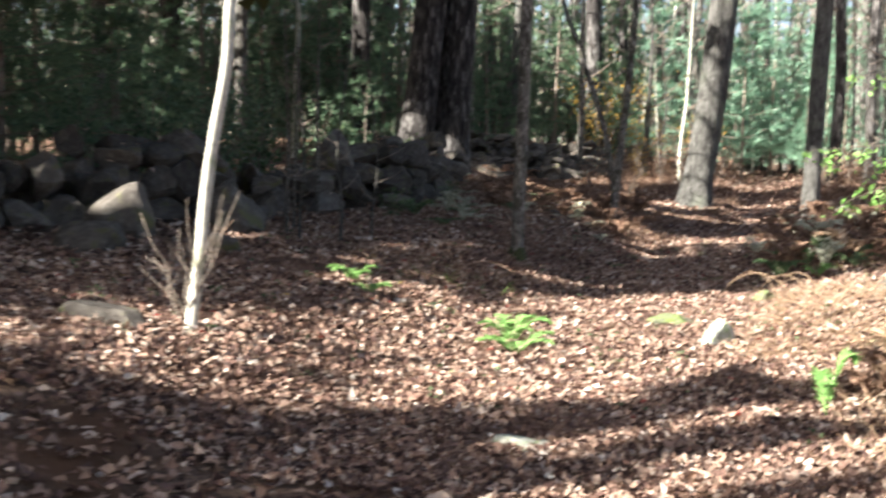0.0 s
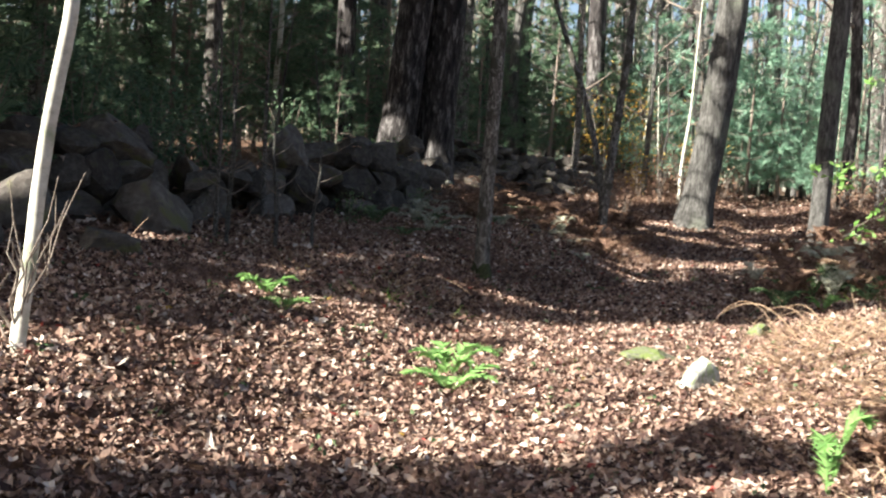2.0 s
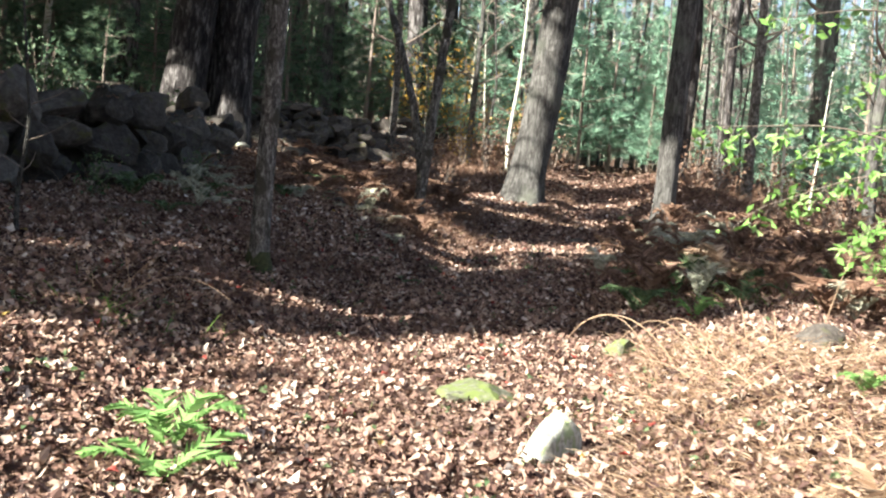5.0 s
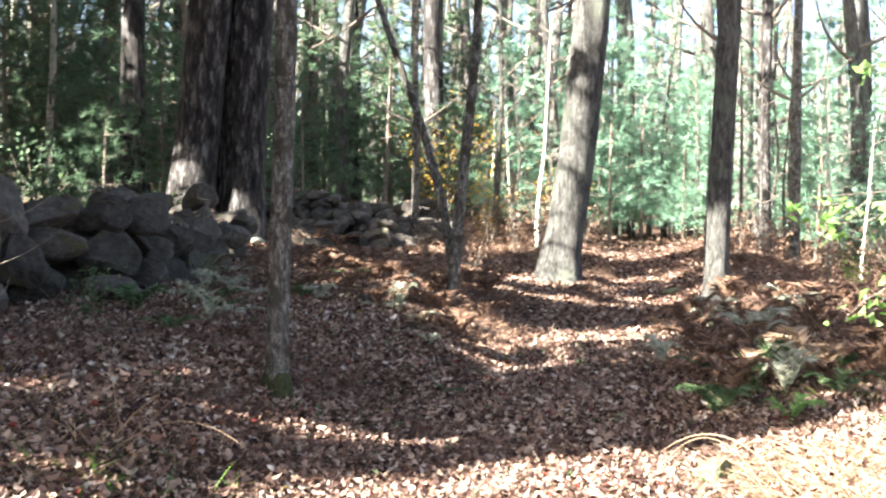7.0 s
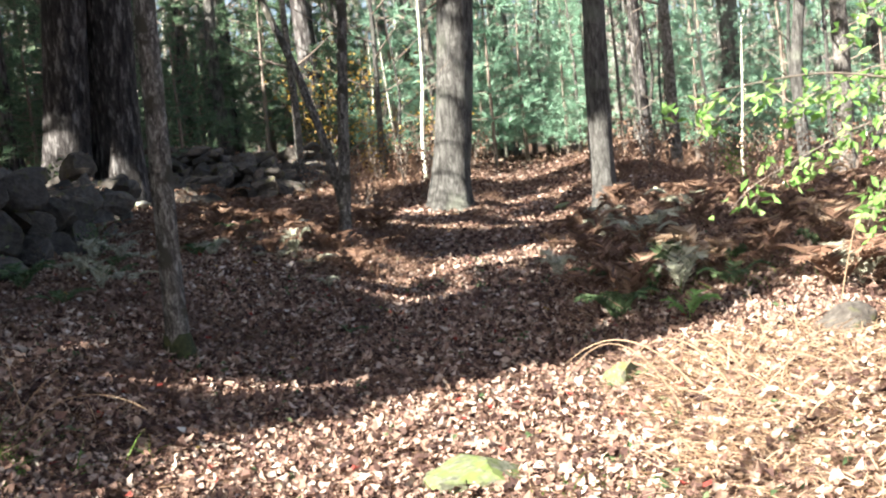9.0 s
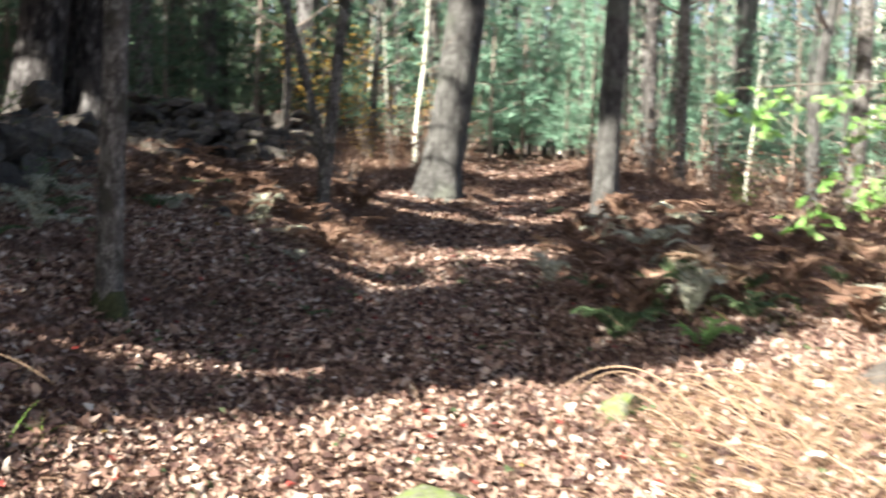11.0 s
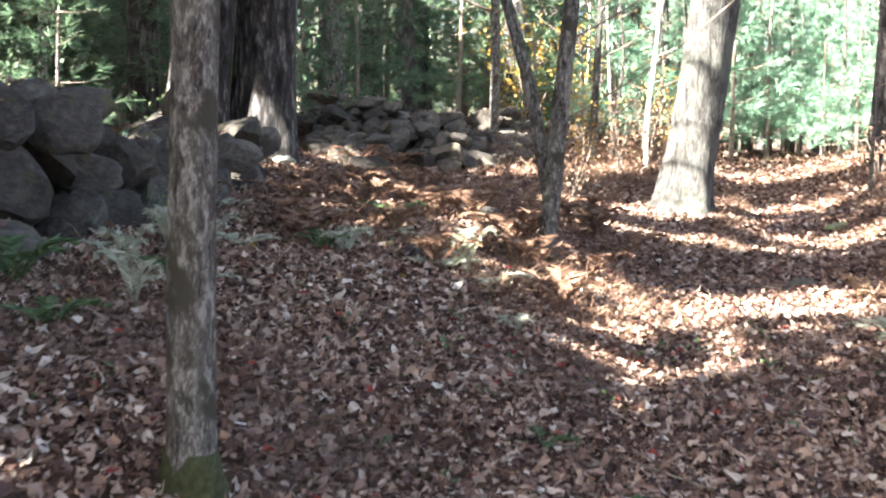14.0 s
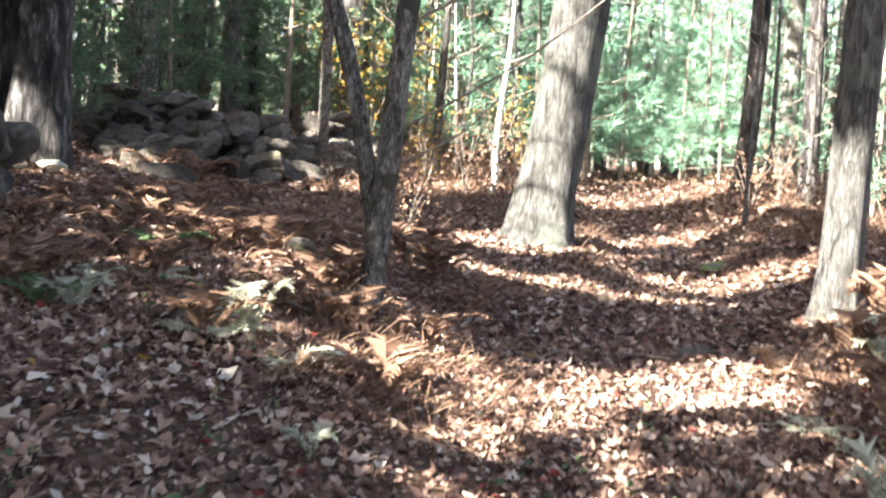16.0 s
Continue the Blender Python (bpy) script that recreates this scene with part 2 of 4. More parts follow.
def lobed(centres, size, g, up=0.52):
    """Fallen broad leaves with lobed outlines, curled and tilted at random."""
    c = np.asarray(centres, float)
    n = len(c)
    nrm = g.normal(0, 1, (n, 3)) * (1 - up)
    nrm[:, 2] += up * 1.6
    nrm /= np.linalg.norm(nrm, axis=1)[:, None]
    t = g.normal(0, 1, (n, 3))
    t -= nrm * (t * nrm).sum(1)[:, None]
    t /= np.linalg.norm(t, axis=1)[:, None]
    b = np.cross(nrm, t)
    ang = np.linspace(0, 2 * np.pi, 7, endpoint=False)
    out = np.array([1.25, 0.78, 0.95, 0.75, 0.75, 0.95, 0.78]) * g.uniform(0.75, 1.2, (n, 7)) * size[:, None] * 0.62
    u, w = np.cos(ang) * out, np.sin(ang) * out * g.uniform(0.55, 1.0, (n, 1))
    lift = g.normal(0.9, 0.7, (n, 1)) * w * w / size[:, None] + g.normal(0.3, 0.5, (n, 1)) * u * u / size[:, None]
    rim = c[:, None] + u[..., None] * t[:, None] + w[..., None] * b[:, None] + lift[..., None] * nrm[:, None]
    v = np.concatenate([c[:, None], rim], 1).reshape(-1, 3)
    k = np.arange(7)
    f = (np.arange(n)[:, None, None] * 8 + np.stack([0 * k, 1 + k, 1 + (k + 1) % 7], 1)).reshape(-1, 3)
    return v, f


def blades(roots, tips, width, g, sag=0.3, steps=3):
    """Thin bowed blades from roots to tips: grass, needles, fronds."""
    a, b = np.asarray(roots, float), np.asarray(tips, float)
    n = len(a)
    side = np.cross(b - a, g.normal(0, 1, (n, 3)))
    side /= np.linalg.norm(side, axis=1)[:, None] + 1e-9
    ln = np.linalg.norm(b - a, axis=1)[:, None]
    rows = []
    for k in range(steps):
        s = k / steps
        mid = a + (b - a) * s + np.array([0, 0, 1]) * ln * sag * 4 * s * (1 - s) * 0.5
        rows += [mid - side * width * (1 - s) * 0.5, mid + side * width * (1 - s) * 0.5]
    rows.append(b)
    v = np.stack(rows, 1).reshape(-1, 3)
    m = 2 * steps + 1
    base = []
    for k in range(steps - 1):
        base += [[2 * k, 2 * k + 1, 2 * k + 3], [2 * k, 2 * k + 3, 2 * k + 2]]
    base.append([2 * steps - 2, 2 * steps - 1, 2 * steps])
    f = (np.arange(n)[:, None, None] * m + np.array(base)).reshape(-1, 3)
    return v, f


# ---------------------------------------------------------------- lie of the land
def ease(a, b, x):
    t = np.clip((np.asarray(x, float) - a) / (b - a), 0, 1)
    return t * t * (3 - 2 * t)


def ground(x, y):
    """Height of the forest floor: a sunken trail that climbs, with a bank towards the stone wall."""
    x, y = np.asarray(x, float), np.asarray(y, float)
    z = np.interp(y, [-200, 4, 7, 11.5, 15.3, 18.7, 23, 27, 34, 300], [0, 0, 0.06, 0.2, 0.36, 0.5, 0.8, 1.15, 1.2, 1.5])
    z = z + 0.45 * ease(0.9, -0.9, x) * (1 - 0.65 * ease(13, 18, y)) + 0.1 * np.clip(-0.9 - x, 0, 6)
    z = z + 0.25 * ease(2.2, 3.6, x) * ease(1, 5, y)
    z = z + 0.45 * np.exp(-((x + 5.0) ** 2 + (y - 17.2) ** 2) / 1.7)
    z = z - 0.75 * ease(3.2, 6.5, x) * ease(15, 24, y)
    bed = np.abs(x - 1.5 - 0.25 * np.sin(0.45 * (y - 15)))
    z = z - 0.14 * (1 - ease(0.35, 0.95, bed)) * ease(15, 18, y) * (1 - ease(27, 30, y))
    z = z + 0.16 * np.exp(-((x - 2.9) ** 2 + (y - 18.3) ** 2) / 0.7) + 0.1 * np.exp(-((x - 0.35) ** 2 + (y - 18.9) ** 2) / 0.6)
    return z + 0.025 * np.sin(1.7 * x + 0.6 * y) * np.sin(1.1 * y - 0.5 * x) + 0.012 * np.sin(4.1 * x + 1) * np.sin(3.7 * y)


def gz(x, y):
    return float(ground(x, y))


def axis_steps(lo, hi, fine, end):
    mid = np.arange(lo, hi + 1e-6, fine)
    out = 1.35 ** np.arange(1, 24) * fine
    far = np.cumsum(out)
    far = far[far < end]
    return np.r_[lo - far[::-1], mid, hi + far]


gx, gy = axis_steps(-9, 9, 0.2, 260), axis_steps(-9, 34, 0.2, 260)
X, Y = np.meshgrid(gx, gy, indexing="ij")
rough = rng.normal(0, 0.012, X.shape)
V = np.stack([X, Y, ground(X, Y) + rough], -1).reshape(-1, 3)
i, j = np.meshgrid(np.arange(len(gx) - 1), np.arange(len(gy) - 1), indexing="ij")
w = len(gy)
Fq = np.stack([i * w + j, (i + 1) * w + j, (i + 1) * w + j + 1, i * w + j + 1], -1).reshape(-1, 4)
tagged(part("ground", (V, Fq), M["soil"], smooth=True), "brown forest floor of soil, needles and rotting leaves", "ground", kind="structure")


# ---------------------------------------------------------------- where the sun gets through the canopy
def strip(x, y, ax, ay, bx, by, w):
    t = np.clip(((x - ax) * (bx - ax) + (y - ay) * (by - ay)) / ((bx - ax) ** 2 + (by - ay) ** 2), 0, 1)
    return (x - ax - t * (bx - ax)) ** 2 + (y - ay - t * (by - ay)) ** 2 < w * w


def band(x, y, line, w):
    """A ribbon of floor along a bent line."""
    hit = np.zeros(np.shape(x), bool)
    for (ax, ay), (bx, by) in zip(line[:-1], line[1:]):
        hit |= strip(x, y, ax, ay, bx, by, w)
    return hit


def gap(x, y):
    """True where the canopy has a gap through which the sun reaches the floor."""
    u, v = x, y
    x = x + 0.07 * np.sin(4.7 * v + 1.3 * u) + 0.06 * np.sin(11.1 * u + 5 * v)
    y = y + 0.09 * np.sin(3.9 * u - 1.1 * v) + 0.08 * np.sin(9.3 * v + 7 * u)
    fleck = np.sin(6.1 * u - 4.7 * v) * np.sin(5.2 * u + 6.3 * v + 2) + 0.5 * np.sin(11 * u + 3 * v) * np.sin(9 * v - 4 * u)
    # the sunlit clearing at the start of the trail, with its far, wall-side and near edges
    far = np.interp(x, [-0.2, 0.0, 0.5, 0.9, 1.3, 1.7, 2.2, 2.6, 2.95, 3.5, 4.0, 7], [4.6, 5.0, 5.65, 6.0, 6.15, 6.65, 7.15, 7.1, 6.85, 6.3, 6.2, 5.6])
    side = np.interp(y, [-2, -0.9, -0.4, 0.5, 1.4, 3.0, 4.4, 5.0], [-2.2, -1.5, -0.7, -0.5, -0.2, 0.0, -0.25, -0.05])
    close = np.interp(x, [-1, 0.66, 1.54, 2.13, 2.64, 2.8, 3.3, 4.6], [-2.9, -0.15, 0.32, 1.05, 1.95, 2.35, 1.8, 2.3])
    hit = (y < far) & (x > side) & (y > close) & (x < 7)
    hit &= (x > 0.55) | (fleck > -0.25)
    hit &= ~(strip(x, y, -0.2, 3.05, 0.32, 3.95, 0.12) | strip(x, y, 0.4, 4.15, 1.15, 4.48, 0.1))
    hit |= (x > -1.6) & (x < 0.1) & (y > 3.5) & (y < 4.9) & (fleck > 0.25)
    hit |= (x > -1.8) & (x < 0.1) & (y > -1.2) & (y < 3.4) & (fleck > 0.55)
    # bars of light between the shadows of trunks
    hit |= band(x, y, [(1.45, -0.6), (2.3, -0.52), (2.7, 0.0), (3.3, 1.0)], 0.13)
    hit |= (x > 2.2) & (x < 7) & (y > -4.5) & (y < np.interp(x, [2.2, 2.55, 2.9, 3.4, 4.4], [-1.6, -1.06, -0.57, 0.37, 1.6]))
    hit |= band(x, y, [(-0.3, 5.85), (0.0, 6.15), (0.45, 6.82), (1.2, 7.15)], 0.14) | strip(x, y, -1.05, 5.7, -0.5, 6.7, 0.2) & (fleck > -0.5)
    # lit lengths of the trail and the bracken beside it
    hit |= strip(x, y, 0.65, 12.0, 2.0, 13.3, 0.5) & (fleck > -0.75) | strip(x, y, 0.35, 10.6, 1.1, 10.5, 0.18)
    hit |= band(x, y, [(-0.4, 16.4), (0.5, 16.3), (1.85, 16.2)], 0.36)
    hit |= band(x, y, [(-5.9, 20.2), (-4.7, 19.6), (-3.5, 18.7)], 0.45) | band(x, y, [(-4.45, 16.6), (-3.8, 17.3), (-3.5, 18.8)], 0.42) | strip(x, y, 3.0, 15.2, 4.2, 14.2, 0.4)
    hit |= strip(x, y, 1.4, 18.2, 2.7, 17.3, 0.4) | strip(x, y, 0.9, 20.6, 1.9, 21.4, 0.4)
    hit |= (strip(x, y, -1.7, 14.6, -0.5, 13.0, 0.36) | strip(x, y, -2.1, 12.2, -1.3, 12.7, 0.2) | strip(x, y, -0.4, 11.2, 0.1, 12.2, 0.25)) & (fleck > -0.4)
    hit |= (x > -0.6) & (x < 2.6) & (y > 10.2) & (y < 14.0) & (fleck > 0.55)
    hit |= (x > 0.35) & (x < 2.3) & (y > 10.7) & (y < 13.6) & (fleck > 0.05)
    hit |= (x > 2.5) & (x < 6) & (y > 7.8) & (y < 14.5) & (fleck > 0.42)
    hit |= (x > 0.6) & (x < 2.5) & (y > 9) & (y < 11.8) & (fleck > 0.3)
    hit |= (x > -3.2) & (x < 0.4) & (y > 11.2) & (y < 17) & (fleck > 0.32)
    hit |= (fleck > 0.8) & (x < 0.5) & (x > -2.4) & (y > 4.5) | (fleck > 0.72) & (y > 8.5) & (x > -2.4)
    wob = np.sin(1.3 * x - 1.05 * y + 1) + np.sin(2.9 * x - 2.3 * y) * 0.7 + np.sin(0.5 * x + 0.7 * y)
    return hit | ((y > 22.5) & (x > -2.5) & (wob > -1.3)) | ((y > 15) & (x > 4.5) & (wob > -0.3)) | ((wob > 1.75) & (y > 12) & (x > -6))


# sunlit lengths of trunks: x, y, from z, to z, reach
SUNLIT = [(0.1, 18.4, 0.45, 1.7, 0.5), (0.1, 18.4, 1.7, 2.7, 0.3), (0.35, 18.4, 2.6, 3.6, 0.35), (0.5, 18.4, 4.6, 5.4, 0.3), (3.46, 0.85, 0.2, 0.45, 0.22), (-4.3, 16.3, 1.25, 1.5, 0.3), (-7.2, 11, 2, 4.5, 0.8), (-9, 14, 2, 5, 0.8), (2.8, 15.1, 0.4, 1.7, 0.3), (-0.5, 0.1, 0.2, 5, 0.4), (-3.5, 3.8, 0.95, 1.4, 0.48), (-0.6, 2.95, 0.4, 0.8, 0.26), (-5.05, 16.0, 1.3, 2.4, 0.5), (-4.5, 16.5, 1.1, 1.7, 0.3),
          (3.6, 6.0, 0.5, 2.0, 0.9)]


def in_sun(c, floor=True):
    """Whether a clump of leaves at c would shade a place that lies in the sun."""
    k = c[:, 2] / SUN.z
    for _ in range(3):
        k = (c[:, 2] - ground(c[:, 0] - SUN.x * k, c[:, 1] - SUN.y * k)) / SUN.z
    hit = gap(c[:, 0] - SUN.x * k, c[:, 1] - SUN.y * k) & floor
    for x, y, z0, z1, reach in SUNLIT:
        for z in np.linspace(z0, z1, 8):
            k = (c[:, 2] - z) / SUN.z
            hit |= (c[:, 0] - SUN.x * k - x) ** 2 + (c[:, 1] - SUN.y * k - y) ** 2 < reach * reach
    return hit


# ---------------------------------------------------------------- trees beside the trail
def thing(name, x, y, label, category, group="", z=None):
    ob = new(name)
    ob.location = (x, y, gz(x, y) - 0.03 if z is None else z)
    ob.empty_display_size = 0.2
    return tagged(ob, label, category, group)


def spline(points, n):
    """A smooth line through a few points."""
    p = np.asarray(points, float)
    s = np.r_[0, np.cumsum(np.linalg.norm(np.diff(p, axis=0), axis=1))]
    q = np.linspace(0, s[-1], n)
    out = np.stack([np.interp(q, s, p[:, k]) for k in range(3)], 1)
    for _ in range(2):
        out[1:-1] = (out[:-2] + 2 * out[1:-1] + out[2:]) / 4
    return out


def limbs(g, top, height, count, reach, r0, lo=0.55):
    """Bare limbs that leave a trunk standing on the local origin; also gives their ends."""
    out, ends = [], []
    for k in range(count):
        z = height * g.uniform(lo, 0.97)
        a = g.uniform(0, 6.28)
        at = np.array([np.interp(z, top[:, 2], top[:, 0]), np.interp(z, top[:, 2], top[:, 1]), z])
        ln = reach * g.uniform(0.5, 1.0) * (1.15 - 0.6 * (z / height - lo) / (1 - lo))
        mid = at + np.array([math.cos(a), math.sin(a), 0.35]) * ln * 0.5
        end = at + np.array([math.cos(a + 0.2), math.sin(a + 0.2), 0.55]) * ln
        out.append(tube(spline([at, mid, end], 6), np.linspace(r0, r0 * 0.2, 6), 6, 0.05, int(g.integers(1e6))))
        ends += [mid, end]
    return out, np.array(ends)


def big_tree(name, base, line, radii, mat, label, seed, height=17, flare=0.45, sides=28, flare_height=0.35, crown=True, lump=0.05, lobes=5):
    """A standing tree: the trunk follows the line (offsets from its base), then rises on into limbs and a crown."""
    g = np.random.default_rng(seed)
    ob = thing(name, *base, label, "tree")
    pts = np.array([(0, 0, -0.15)] + list(line), float)
    d = pts[-1] - pts[-2]
    d /= np.linalg.norm(d)
    rise = height - pts[-1][2]
    d = d * np.array([0.5, 0.5, 1])
    pts = np.r_[pts, [pts[-1] + d * rise * 0.5, pts[-1] + d * rise * np.array([0.6, 0.6, 1])]]
    path = spline(pts, 60)
    z = path[:, 2]
    rad = np.interp(z, [0, 5, height * 0.6, height], [radii[0], radii[1], radii[1] * 0.6, 0.03])
    part("trunk", tube(path, rad, sides, lump, seed, flare, flare_height, lobes), M[mat], ob, smooth=True)
    if crown:
        wood, ends = limbs(g, path, height, 12, height * 0.2, radii[1] * 0.35)
        for w in wood:
            part("limb", w, M[mat], ob, smooth=True)
        c = np.repeat(ends, 34, 0) + g.normal(0, 0.55, (len(ends) * 34, 3))
        wc = c + np.array(ob.location)
        keep = ~in_sun(wc) & (c[:, 2] > 7.5)
        part("crown", leaves(c[keep], 0.26, g, up=0.3), M["dark_leaf"], ob)
    return ob


big_tree("oak_tree", (0.37, 18.75), [(0.0, 0, 0.1), (0.14, 0, 1.1), (0.27, 0, 2.2), (0.37, 0, 3.2), (0.45, 0, 4.1), (0.47, 0, 4.6)],
         (0.31, 0.27), "oak_bark", "leaning grey oak with furrowed bark beside the trail", 11, flare=0.6, sides=48)
big_tree("straight_tree", (2.81, 15.2), [(0.02, 0, 1.1), (0.05, 0, 2.5), (0.10, 0, 4.0)], (0.15, 0.138), "oak_bark",
         "straight grey-brown tree with a flared mossy foot", 12, flare=0.85, sides=32, flare_height=0.3, lobes=7)
slender = big_tree("slender_tree", (-0.2, 6.98), [(0.0, 0, 0.7), (0.02, 0, 1.5), (0.03, 0, 2.6)], (0.078, 0.066), "grey_bark",
         "slender dark tree with scaly bark standing in fallen leaves", 13, height=10, flare=0.6, sides=24, flare_height=0.15)
big_tree("twin_pine", (-4.98, 16.3), [(0.1, 0, 0.95), (0.25, 0, 2.6), (0.38, 0, 3.8)], (0.34, 0.31), "pine_bark",
         "huge dark pine trunk behind the stone wall", 14, flare=0.35, sides=36, flare_height=0.5)
big_tree("twin_pine", (-4.36, 16.8), [(0.03, 0, 0.6), (0.1, 0, 2.2), (0.18, 0, 3.9)], (0.36, 0.33), "pine_bark",
         "huge dark pine trunk at the end of the stone wall", 15, flare=0.4, sides=36, flare_height=0.5)

part("moss", tube([(0, 0, -0.05), (0, 0, 0.05), (0, 0, 0.12), (0.005, 0, 0.2)], [0.146, 0.122, 0.1, 0.08], 18, 0.12, 77), M["moss"], slender, "dark green moss round the foot", smooth=True)

birch = thing("pale_sapling", -0.55, 0.08, "pale cream sapling trunk gleaming in the sun", "tree")
bl = spline([(0, 0, -0.1), (0.035, 0, 0.25), (0.09, 0, 0.6), (0.1, 0.01, 0.9), (0.16, 0, 1.25), (0.2, 0.01, 1.5), (0.27, 0, 1.75), (0.27, 0, 2.1), (0.36, 0.1, 3.4), (0.7, 0.3, 5.5)], 44)
part("trunk", tube(bl, np.linspace(0.043, 0.02, 44), 14, 0.12, 3, 0.4, 0.12), M["pale_bark"], birch, smooth=True)
g = np.random.default_rng(5)
for k in range(9):
    a, ln, z = g.uniform(0, 6.28), g.uniform(0.4, 0.85), g.uniform(0, 0.3)
    e = np.array([math.cos(a) * 0.34, math.sin(a) * 0.25, z + ln])
    pts = [np.array([0.02, 0, z * 0.4]) * (1 - q) + e * q + g.normal(0, 0.035, 3) * (0 < q < 1) for q in (0, 0.25, 0.5, 0.75, 1)]
    shoot = part("shoot", tube(pts, [0.007, 0.006, 0.005, 0.004, 0.002], 5, 0.05, k), M["twig"], birch, "crooked grey-brown shoot", smooth=True)
    tip = pts[2] + np.array([g.normal(0, 0.1), g.normal(0, 0.06), 0.17])
    part("twig", tube([pts[2], (pts[2] + tip) / 2 + g.normal(0, 0.015, 3), tip], [0.004, 0.003, 0.0015], 4, close=False), M["twig"], shoot)

fork = thing("forked_sapling", -0.2, 12.8, "thin grey sapling that forks above its foot", "tree")
part("stem", tube(spline([(0, 0, -0.1), (0.05, 0, 0.5), (0.12, 0, 1.45), (0.26, 0, 3.0), (0.3, 0, 5.5), (0.5, 0.2, 8)], 34), np.linspace(0.075, 0.02, 34), 12, 0.07, 21, 0.4, 0.15),
     M["grey_bark"], fork, smooth=True)
part("stem", tube(spline([(0.03, 0.02, 0.45), (-0.12, 0.05, 1.25), (-0.4, 0.1, 2.15), (-0.72, 0.1, 2.95), (-1.1, 0.1, 4.0), (-1.6, 0.1, 6)], 28), np.linspace(0.055, 0.018, 28), 12, 0.07, 22),
     M["grey_bark"], fork, smooth=True)
for k, (z, a, ln) in enumerate([(1.1, -0.2, 1.3), (1.7, 0.3, 1.1), (2.4, 2.9, 0.9), (0.9, 0.5, 0.7), (2.9, 0.1, 1.2), (2.0, 3.4, 0.8)]):
    s = np.array([0.09 + 0.05 * z, 0, z])
    e = s + np.array([math.cos(a), math.sin(a) * 0.5, 0.7]) * ln
    part("branch", tube(spline([s, s * 0.5 + e * 0.5 + np.array([0.05, 0, -0.06]), e], 7), np.linspace(0.009, 0.003, 7), 5, 0.05, k + 60), M["twig"], fork, smooth=True)


# ---------------------------------------------------------------- stones
def stone_shape(seed, facets=11):
    g = np.random.default_rng(seed)
    bm = bmesh.new()
    bmesh.ops.create_icosphere(bm, subdivisions=3, radius=1.0)
    v = np.array([q.co[:] for q in bm.verts])
    f = [[q.index for q in p.verts] for p in bm.faces]
    bm.free()
    for _ in range(facets):
        nrm = g.normal(0, 1, 3)
        nrm /= np.linalg.norm(nrm)
        d = g.uniform(0.48, 0.8)
        over = np.maximum(v @ nrm - d, 0)
        v = v - over[:, None] * nrm
    ph = g.uniform(0, 6.28, 6)
    v = v * (1 + 0.04 * np.sin(v[:, :1] * 5 + ph[0]) * np.sin(v[:, 1:2] * 6 + ph[1]) + 0.025 * np.sin(v[:, 2:] * 11 + ph[2]) + g.normal(0, 0.012, (len(v), 1)))
    return v, f


def stone_mesh(seed, mat):
    me = mesh("stone", *stone_shape(seed), mat, True)
    me.set_sharp_from_angle(angle=radians(22))
    return me


STONES = [stone_mesh(100 + k, M["stone"]) for k in range(14)]
MOSSY = [stone_mesh(140 + k, M["mossy"]) for k in range(4)]
PALE = [stone_mesh(150 + k, M["pale_stone"]) for k in range(3)]


def wall_at(name, line, height, label, seed, length=0.42, course=0.36):
    """A dry stone wall along a line: rough courses of fieldstone, each stone a piece of its own."""
    g = np.random.default_rng(seed)
    p = np.asarray(line, float)
    s = np.r_[0, np.cumsum(np.linalg.norm(np.diff(p, axis=0), axis=1))]
    ob = thing(name, p[0][0], p[0][1], label, "stone wall")
    base = np.array(ob.location)
    row, z0 = 0, -0.15
    while z0 < height:
        h = course * g.uniform(0.83, 1.17) * (1 - 0.08 * row)
        for side in (-0.24, 0.24):
            q = g.uniform(0, 0.3)
            while q < s[-1]:
                ln = length * g.lognormal(0, 0.33)
                low = 0.78 + 0.2 * math.sin(q * 1.3 + seed) + g.uniform(-0.22, 0.22)
                if z0 < height * low * (1 - 0.45 * float(ease(0.86, 1.0, q / s[-1]))):
                    x, y = np.interp(q, s, p[:, 0]), np.interp(q, s, p[:, 1])
                    e = min(q + 0.1, s[-1])
                    a = math.atan2(np.interp(e, s, p[:, 1]) - np.interp(e - 0.2, s, p[:, 1]), np.interp(e, s, p[:, 0]) - np.interp(e - 0.2, s, p[:, 0]))
                    off = side * (1 - 0.2 * row) + g.normal(0, 0.09)
                    x, y = x - math.sin(a) * off, y + math.cos(a) * off
                    st = new("stone", STONES[int(g.integers(len(STONES)))])
                    st.parent = ob
                    hh = h * g.lognormal(0.05, 0.22)
                    st.location = (x - base[0], y - base[1], gz(x, y) + z0 + h * 0.5 + g.normal(0, 0.03) - base[2])
                    st.rotation_euler = (g.normal(0, 0.22), g.normal(0, 0.2), a + g.normal(0, 0.5))
                    st.scale = (ln * 0.6, g.uniform(0.22, 0.34), hh * 0.62)
                q += ln * 1.04
        z0 += h * 0.92
        row += 1
    c, q = [], np.linspace(0, s[-1], int(s[-1] * 34))
    for x, y in zip(np.interp(q, s, p[:, 0]) + g.normal(0, 0.2, len(q)), np.interp(q, s, p[:, 1])):
        near = [st for st in ob.children if (st.location.x + base[0] - x) ** 2 + (st.location.y + base[1] - y) ** 2 < 0.05]
        if near:
            st = max(near, key=lambda o: o.location.z)
            c.append((x - base[0], y - base[1], st.location.z + st.scale[2] * 0.72))
    part("leaves", lobed(np.array(c), g.uniform(0.03, 0.07, len(c)), g, 0.75), M["litter"], ob, "brown dead leaves caught on the stones")
    return ob


